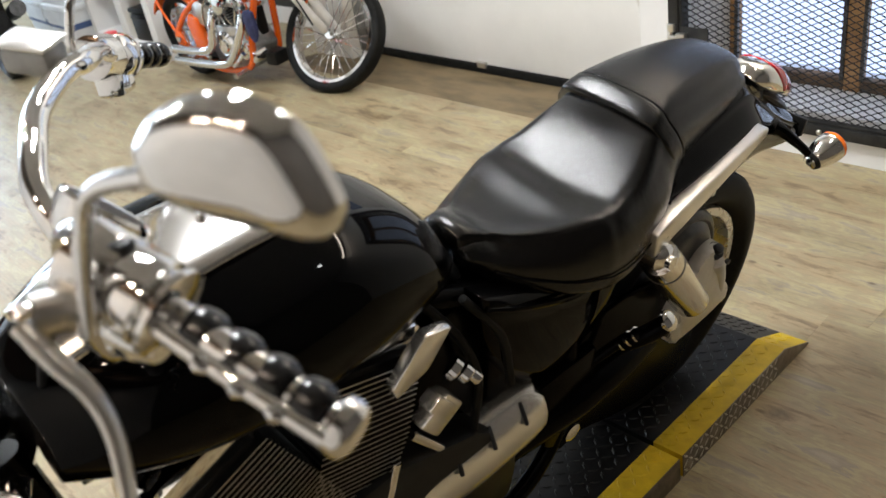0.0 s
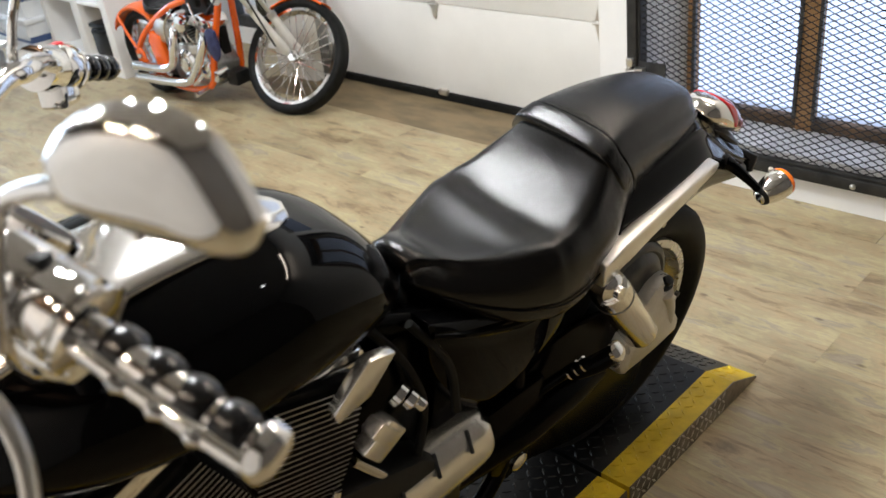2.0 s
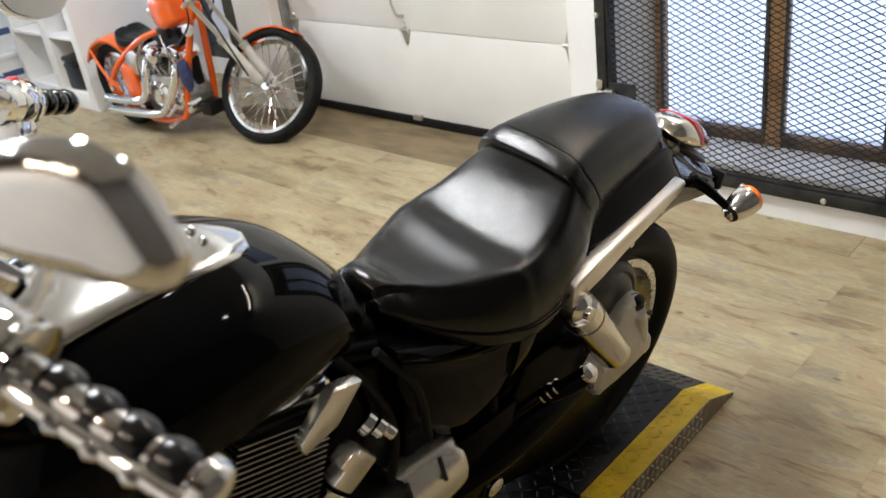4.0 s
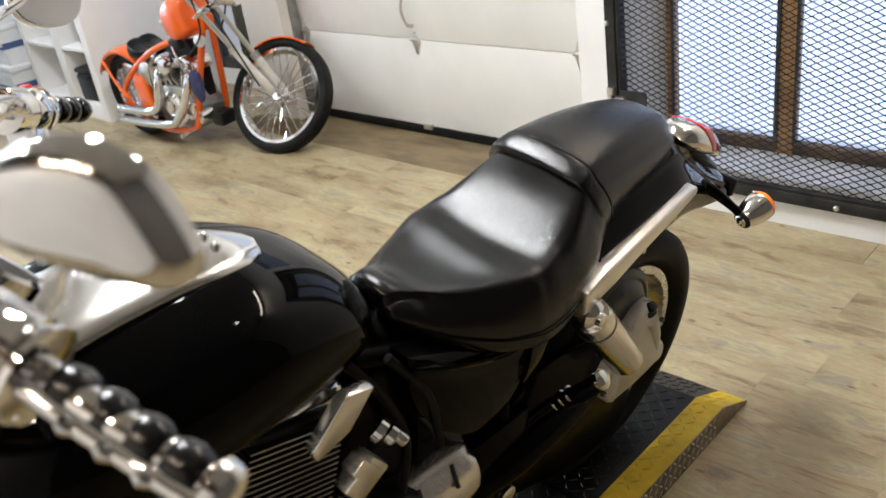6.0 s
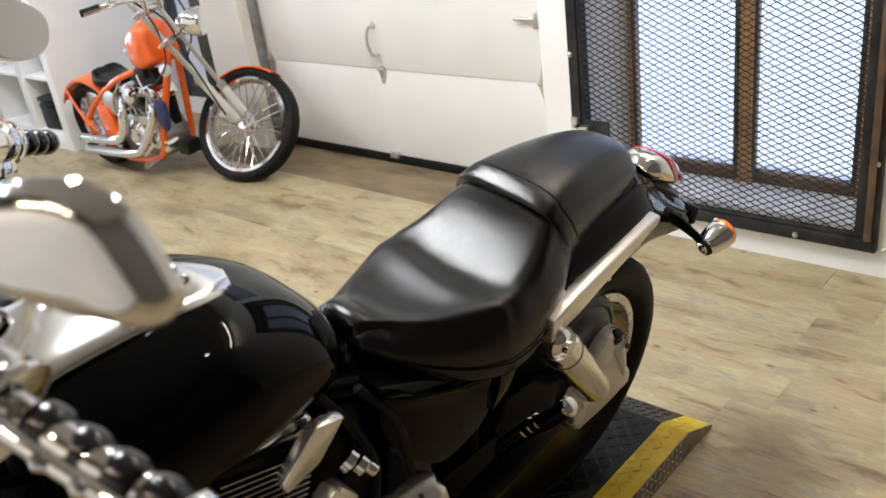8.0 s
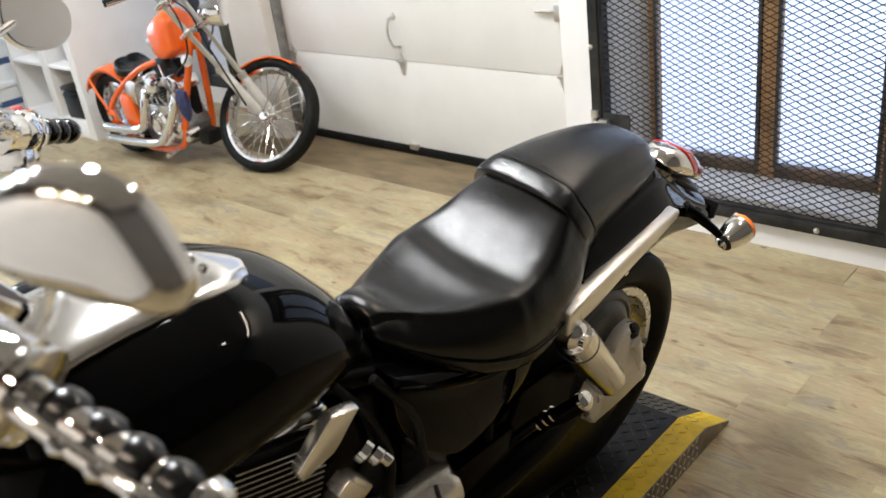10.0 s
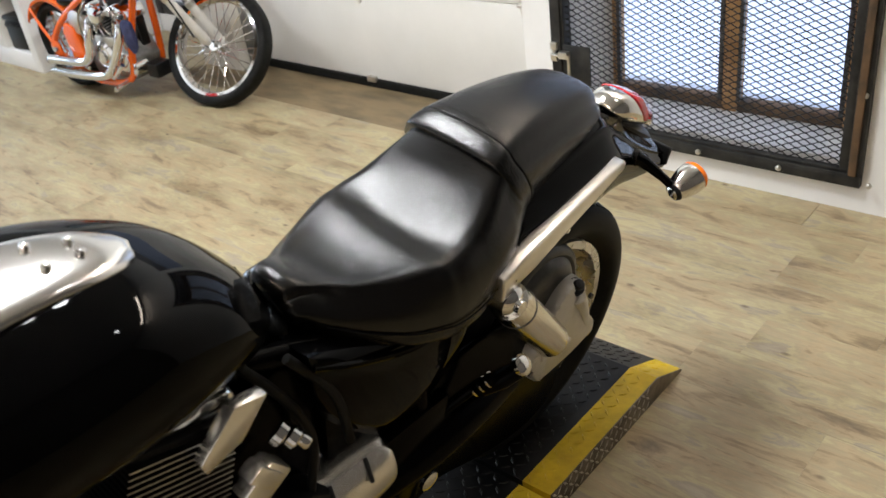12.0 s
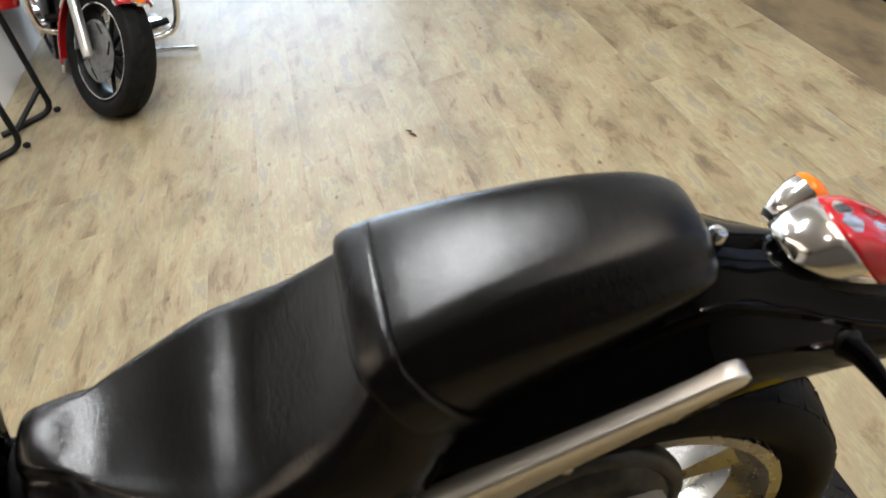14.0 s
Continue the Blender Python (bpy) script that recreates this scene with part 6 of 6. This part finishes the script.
def build_red_tourer():
    bike = thing("motorcycle", pose(-2.145, -2.867, 0.0, -13, 0, 18), "red touring motorcycle with chrome crash bars parked by the wall", "motorcycle", "motorcycles")
    # the front end is turned to the left and leans with it
    mt = Matrix.Rotation(radians(20), 4, "Z") @ Matrix.Rotation(radians(-13), 4, "X")
    cast_wheel(bike, (0, 0, 0.305), 0.305, 0.140, 0.222, 0, ("front_tyre", "front_wheel"), mt)
    f = arch_fender(bike, "front_fender", (0, 0, 0.305), 0.342, 0.086, 46, 200, M_RED, 0, "glossy red front fender with chrome trim", mt)
    part("fender_lamp", put(ball(B(), (0.240, 0, 0.575), (0.040, 0.034, 0.020), 16, Matrix.Rotation(radians(42), 4, "Y")), mt), M_AMBER, f, "amber fender lamp")
    part("lamp_bezel", put(ball(B(), (0.238, 0, 0.570), (0.046, 0.038, 0.016), 16, Matrix.Rotation(radians(42), 4, "Y")), mt), M_CHROME, f)
    for s in (-1, 1):
        part("fender_trim", put(sweep(B(), [(0.318 * math.cos(a), s * 0.089, 0.305 + 0.318 * math.sin(a)) for a in np.linspace(radians(46), radians(150), 9)], 0.006, 8), mt), M_CHROME, f)
    part("fender_tip", put(box(B(), (-0.330, -0.07, 0.15), (-0.305, 0.07, 0.22), 0.008), mt), M_SATIN, f)
    for s in (-1, 1):
        part("fork_leg", put(revolve(B(), (0.0, s * 0.105, 0.28), (-0.45, 0, 0.89), [(0, 0.02), (0.02, 0.025), (0.36, 0.025), (0.37, 0.020), (0.75, 0.020)], 20), mt), M_SATIN, bike, "grey fork leg")
        part("caliper", put(box(B(), (-0.12, s * 0.085 - 0.025, 0.30), (-0.05, s * 0.085 + 0.025, 0.42), 0.012), mt), M_DARKMETAL, bike)
        c = 0.137
        low = 0.325 - 0.055 * s
        bar = [(-0.42, c + s * 0.06, low + 0.33), (-0.40, c + s * 0.27, low + 0.29), (-0.40, c + s * 0.335, low + 0.20), (-0.40, c + s * 0.343, low + 0.10), (-0.40, c + s * 0.325, low + 0.005), (-0.40, c + s * 0.28, low - 0.035), (-0.40, c + s * 0.19, low - 0.052), (-0.44, c + s * 0.05, low - 0.06)]
        part("crash_bar", sweep(B(), bar, 0.017, 14), M_CHROME, bike, "chrome crash bar")
        part("highway_peg", cyl(B(), (-0.38, c + s * 0.19, low + 0.02), (-0.38, c + s * 0.285, low + 0.03), 0.018, seg=14), M_RUBBER, bike, "black highway peg")
        part("floorboard", box(B(), (-0.80, c + s * 0.26 - 0.05, low - 0.045), (-0.48, c + s * 0.26 + 0.05, low - 0.02), 0.008), M_CHROME, bike)
        part("passing_lamp", revolve(B(), (-0.42, s * 0.19, 0.80), (1, 0, 0), [(0, 0.02), (0.03, 0.05), (0.07, 0.058), (0.08, 0.05)], 24), M_CHROME, bike)
        bm = loft(B(), [(x, [(hw, -0.14), (hw + 0.01, 0.0), (hw * 0.95, 0.13), (hw * 0.4, 0.15), (0, 0.15)]) for x, hw in ((-0.30, 0.03), (-0.28, 0.09), (0.0, 0.11), (0.22, 0.10), (0.27, 0.04))], 3, 3)
        put(bm, Matrix.Translation((-1.45, s * 0.30, 0.45)))
        part("saddlebag", bm, M_RED, bike, "glossy red saddlebag")
    bm = loft(B(), [(x, [(hw, z0), (hw + 0.01, z0 + 0.08), (hw * 0.9, z1 - 0.03), (hw * 0.4, z1), (0, z1)]) for x, hw, z0, z1 in ((-1.0, 0.06, 0.74, 0.84), (-0.9, 0.11, 0.74, 0.90), (-0.7, 0.15, 0.76, 0.98), (-0.5, 0.12, 0.80, 0.99), (-0.42, 0.06, 0.84, 0.95))], 3, 4)
    part("fuel_tank", bm, M_RED, bike, "glossy red fuel tank", angle=60)
    part("headlight_nacelle", revolve(B(), (-0.42, 0, 0.90), (1, 0, -0.05), [(0, 0.04), (0.04, 0.10), (0.14, 0.115), (0.18, 0.105), (0.19, 0.07)], 32), M_CHROME, bike)
    part("engine_block", prism(B(), [(-1.0, 0.22), (-1.02, 0.50), (-0.85, 0.74), (-0.60, 0.74), (-0.48, 0.45), (-0.52, 0.22)], "y", -0.14, 0.14, 0.03), M_DARKMETAL, bike)
    for s in (-1, 1):
        part("engine_cover", revolve(B(), (-0.72, s * 0.14, 0.36), (0, s, 0), [(0, 0.11), (0.03, 0.11), (0.05, 0.08)], 32), M_CHROME, bike)
        part("frame_tube", sweep(B(), [(-0.40, s * 0.05, 0.86), (-0.46, s * 0.10, 0.45), (-0.55, s * 0.12, 0.18), (-1.05, s * 0.12, 0.18), (-1.5, s * 0.10, 0.30)], 0.02, 10), M_BLACK, bike)
    bm = loft(B(), [(x, [(hw, 0.66), (hw + 0.01, 0.70), (hw * 0.9, z), (hw * 0.4, z + 0.01), (0, z)]) for x, hw, z in ((-1.65, 0.08, 0.78), (-1.55, 0.14, 0.82), (-1.25, 0.15, 0.80), (-1.0, 0.12, 0.74), (-0.92, 0.06, 0.74))], 3, 4)
    part("seat", bm, M_LEATHER, bike, "black leather seat", angle=60)
    cast_wheel(bike, (-1.55, 0, 0.305), 0.305, 0.14, 0.205, 0, ("rear_tyre", "rear_wheel"))
    arch_fender(bike, "rear_fender", (-1.55, 0, 0.305), 0.345, 0.095, 10, 175, M_RED, 0, "glossy red rear fender")
    part("jiffy_stand", sweep(B(), [(-0.66, 0.12, 0.16), (-0.585, 0.345, 0.112), (-0.45, 0.446, 0.132), (-0.335, 0.532, 0.146)], [0.014, 0.012, 0.010, 0.014], 10), M_CHROME, bike, "chrome side stand, down")


def build_black_sport():
    bike = thing("motorcycle", pose(-4.42, -1.12, 0, -6, 0, 172), "black sport motorcycle parked with its tail to the room", "motorcycle", "motorcycles")
    cast_wheel(bike, (0, 0, 0.30), 0.30, 0.17, 0.205, 0, ("rear_tyre", "rear_wheel"))
    cast_wheel(bike, (1.38, 0, 0.29), 0.29, 0.12, 0.215, 0, ("front_tyre", "front_wheel"))
    for nm, keys, mat, lab in (("tail_unit", ((-0.32, 0.03, 0.80, 0.85), (-0.22, 0.09, 0.76, 0.90), (0.0, 0.12, 0.72, 0.88), (0.25, 0.13, 0.64, 0.82), (0.45, 0.12, 0.60, 0.78)), M_BLACK, "black tail fairing"),
                               ("fuel_tank", ((0.42, 0.08, 0.66, 0.80), (0.55, 0.15, 0.64, 0.92), (0.75, 0.17, 0.64, 0.98), (0.95, 0.13, 0.68, 0.94), (1.02, 0.06, 0.74, 0.88)), M_BLACK, "black fuel tank"),
                               ("fairing", ((0.55, 0.14, 0.22, 0.45), (0.75, 0.20, 0.20, 0.66), (1.05, 0.20, 0.26, 0.92), (1.30, 0.14, 0.50, 1.02), (1.46, 0.05, 0.70, 0.92)), M_BLACK, "black fairing")):
        bm = loft(B(), [(x, [(hw * 0.6, z0), (hw, z0 + 0.3 * (z1 - z0)), (hw * 0.92, z0 + 0.7 * (z1 - z0)), (hw * 0.5, z1 - 0.01), (0, z1)]) for x, hw, z0, z1 in keys], 4, 4)
        part(nm, bm, mat, bike, lab, angle=60)
    for s in (-1, 1):
        part("swingarm", sweep(B(), [(0.0, s * 0.11, 0.30), (0.30, s * 0.10, 0.36), (0.52, s * 0.08, 0.38)], 0.03, 10), M_DARKMETAL, bike)
        part("foot_peg", cyl(B(), (0.42, s * 0.14, 0.42), (0.40, s * 0.24, 0.42), 0.012, seg=10), M_SATIN, bike)
        part("fork_leg", cyl(B(), (1.38, s * 0.10, 0.29), (1.12, s * 0.10, 0.92), 0.025, seg=14), M_SATIN, bike)
    part("muffler", sweep(B(), [(0.5, -0.14, 0.30), (0.2, -0.17, 0.36), (-0.12, -0.18, 0.44)], [0.03, 0.05, 0.055], 16), M_DARKMETAL, bike)
    part("tail_guard", prism(B(), [(-0.20, 0.42), (-0.28, 0.62), (-0.18, 0.76), (0.02, 0.74), (0.0, 0.62)], "y", -0.09, 0.09, 0.01), M_PLASTIC, bike)
    part("side_stand", sweep(B(), [(0.50, 0.10, 0.22), (0.46, 0.22, 0.10), (0.43, 0.31, 0.03)], 0.012, 8), M_DARKMETAL, bike)
    part("stand_foot", box(B(), (0.39, 0.29, 0.025), (0.46, 0.34, 0.037), 0.004), M_DARKMETAL, bike)


def build_paddock_stand():
    st = thing("paddock_stand", pose(0, 0, 0), "black tubular steel motorcycle stand on the floor by the wall", "stand")
    for x, y in ((-2.09, -3.29), (-2.43, -3.20)):
        pts = [(x - 0.03, y - 0.01, 0.80), (x - 0.02, y - 0.005, 0.45), (x, y, 0.15), (x + 0.005, y, 0.06), (x + 0.015, y - 0.03, 0.022), (x + 0.05, y - 0.10, 0.016), (x + 0.12, y - 0.24, 0.016)]
        part("stand_leg", sweep(B(), pts, 0.0155, 12), M_ENGINE, st, "black painted tube")
        part("rubber_foot", ball(B(), (x + 0.005, y + 0.022, 0.016), (0.014, 0.020, 0.0155), 12), M_RUBBER, st)
    part("cross_tube", cyl(B(), (-2.43, -3.21, 0.14), (-2.26, -3.35, 0.03), 0.014, seg=14), M_ENGINE, st)
    part("brace_tube", cyl(B(), (-2.11, -3.30, 0.75), (-2.45, -3.21, 0.75), 0.014, seg=14), M_ENGINE, st)


build_red_tourer()
build_black_sport()
build_paddock_stand()


# ---- shelves and what stands in them ----
def build_shelves():
    s = thing("shelf_unit", pose(0, 0, 0), "white painted built-in shelf unit with open compartments", "shelf")
    x0, x1, yf, yb, top = -4.45, -3.42, -0.50, 0.395, 2.3
    part("side_panel", box(B(), (x1 - 0.085, yf, 0.0), (x1, yb, top), 0.003), M_WALL, s)
    part("side_panel", box(B(), (x0, yf, 0.0), (x0 + 0.05, yb, top), 0.003), M_WALL, s)
    part("base", box(B(), (x0 + 0.051, yf + 0.002, 0.0), (x1 - 0.086, yb, 0.115), 0.003), M_WALL, s)
    part("centre_post", box(B(), (-3.94, yf + 0.001, 0.1155), (-3.84, yb - 0.02, top), 0.003), M_WALL, s)
    for z in (0.46, 0.80, 1.15, 1.5, 1.85):
        for a, b in ((x0 + 0.051, -3.9405), (-3.8395, x1 - 0.086)):
            part("shelf_board", box(B(), (a, yf + 0.004, z - 0.0), (b, yb - 0.02, z + 0.022), 0.002), M_WALL, s)
    part("back_panel", box(B(), (x0 + 0.051, yb - 0.019, 0.116), (x1 - 0.086, yb, top), 0.0), M_WALL, s)
    c = thing("tool_case", pose(-3.65, -0.36, 0.1155, 0, 0, 6), "black plastic tool case in the white shelf", "case")
    part("case_body", box(B(), (-0.13, -0.12, 0.0), (0.13, 0.14, 0.19), 0.02), M_PLASTIC, c)
    part("case_lid", box(B(), (-0.134, -0.124, 0.1905), (0.134, 0.144, 0.225), 0.015), M_PLASTIC, c)
    part("case_handle", sweep(B(), [(-0.06, -0.125, 0.17), (-0.05, -0.15, 0.175), (0.05, -0.15, 0.175), (0.06, -0.125, 0.17)], 0.009, 8), M_PLASTIC, c)
    part("yellow_label", box(B(), (-0.139, -0.08, 0.02), (-0.1305, 0.02, 0.15), 0.002), M_YELLOWTAG, c, "yellow label")
    p = thing("carton", pose(-3.66, -0.33, 0.4825, 0, 0, 4), "small purple carton on the white shelf", "box")
    part("carton_body", box(B(), (-0.10, -0.06, 0), (0.10, 0.06, 0.075), 0.003), M_PURPLE, p)
    part("carton_band", box(B(), (-0.1005, -0.0608, 0.02), (-0.02, 0.0608, 0.05)), M_PLASTIC, p)
    # white tubs with a blue band further along
    first = None
    for i, (x, y, z) in enumerate(((-4.85, -0.42, 0.0), (-5.35, -0.40, 0.0), (-4.87, -0.42, 0.30), (-5.37, -0.41, 0.30), (-4.86, -0.40, 0.60))):
        if first is None:
            first = thing("storage_tub", pose(x, y, z), "white plastic storage tub with a blue band", "storage tub", "storage tubs")
            part("tub_body", loft(B(), [(-0.22, [(0.15, 0.0), (0.16, 0.1), (0.17, 0.25), (0, 0.25)]), (0.22, [(0.15, 0.0), (0.16, 0.1), (0.17, 0.25), (0, 0.25)])], 3, 1), M_WHITEPLASTIC, first)
            part("tub_lid", box(B(), (-0.23, -0.18, 0.2515), (0.23, 0.18, 0.298), 0.01), M_WHITEPLASTIC, first)
            part("blue_band", box(B(), (-0.2215, -0.168, 0.12), (0.2215, 0.168, 0.165)), M_BLUE, first, "dark blue band")
        else:
            copy_thing(first, pose(x, y, z, 0, 0, (-3, 2, 4, -2)[i - 1]))


build_shelves()


# ---- small marks on the floor ----
def build_litter():
    w = thing("wood_splinter", pose(-1.004, -1.575, 0.0), "small dark splinter lying on the plank floor", "debris")
    for pts in ([(-0.372, -2.10, 0.0), (-0.329, -2.002, 0.0), (-0.286, -1.888, 0.0), (-0.244, -1.771, 0.0), (-0.22, -1.70, 0.0)],):
        c = thing("floor_crack", pose(*pts[0]), "thin dark crack in the plank floor", "crack")
        part("gap", sweep(B(), [V(p) - V(pts[0]) for p in pts], [0.0008, 0.0016, 0.0022, 0.0010, 0.0006][:len(pts)], 6, 6), M_RUST, c)
    part("splinter", sweep(B(), [(-0.035, -0.012, 0.004), (-0.012, 0.004, 0.006), (0.0, -0.003, 0.006), (0.018, 0.010, 0.005), (0.036, 0.016, 0.004)], [0.002, 0.005, 0.003, 0.005, 0.002], 6), M_RUST, w)


build_litter()

# ---- floor boards ----
def build_floor():
    root = tagged(new("floor"), "pale yellowish wood look vinyl plank floor", kind="structure")
    w, L = 0.182, 1.22
    rng = random.Random(4)
    me = mesh_of(box(B(), (-L / 2 + 0.0002, -w / 2 + 0.0002, -0.012), (L / 2 - 0.0002, w / 2 - 0.0002, 0.0)), "plank", smooth=False)
    me.materials.append(M_FLOOR)
    rest, far = [], []
    rows = int((-0.17 - Y0) / w)
    for r in range(rows):
        y = -0.17 - w * (r + 0.5)
        x = X0 + rng.random() * L - L / 2
        while x < X1:
            near = -5.2 < x < X1 - L and y > -3.9
            (rest if near else far).append((x + L / 2, y))
            x += L
    for x, y in rest[:300]:
        o = new("plank", me)
        o.parent, o.location = root, (x, y, 0)
    bm_verts, bm_faces = [], []
    for x, y in far + rest[300:]:
        a, b = max(x - L / 2, X0) + 0.0004, min(x + L / 2, X1) - 0.0004
        i = len(bm_verts)
        bm_verts += [(a, y - w / 2 + 0.0004, 0), (b, y - w / 2 + 0.0004, 0), (b, y + w / 2 - 0.0004, 0), (a, y + w / 2 - 0.0004, 0)]
        bm_faces.append((i, i + 1, i + 2, i + 3))
    m = bpy.data.meshes.new("far_planks")
    m.from_pydata(bm_verts, [], bm_faces)
    m.materials.append(M_FLOOR)
    o = new("far_planks", m)
    o.parent = root
    o["kind"] = "stuff"
    # right of the door the boards run up to the wall; in the door recess lies plywood
    bm = B()
    box(bm, (-2.46, -0.166, -0.012), (-0.004, 0.245, -0.003))
    part("threshold_board", bm, M_PLY, root, "stained brown plywood strip before the garage door", smooth=False)
    edge = mesh_of(box(B(), (-L / 2, -0.085, -0.012), (L / 2, 0.0845, 0.0)), "plank", smooth=False)
    edge.materials.append(M_FLOOR)
    for x in (0.61, 1.832, 3.054, -3.08, -4.302, -5.524, -6.746):
        o = new("plank", edge)
        o.parent, o.location = root, (x, -0.0845, 0)
    bm = B()
    for x, y in ((-3.5, 0.0),):
        box(bm, (X0, 0.0, -0.012), (-2.462, 0.40, -0.0005))
    part("floor_strip", bm, M_FLOOR, root, smooth=False)


build_floor()
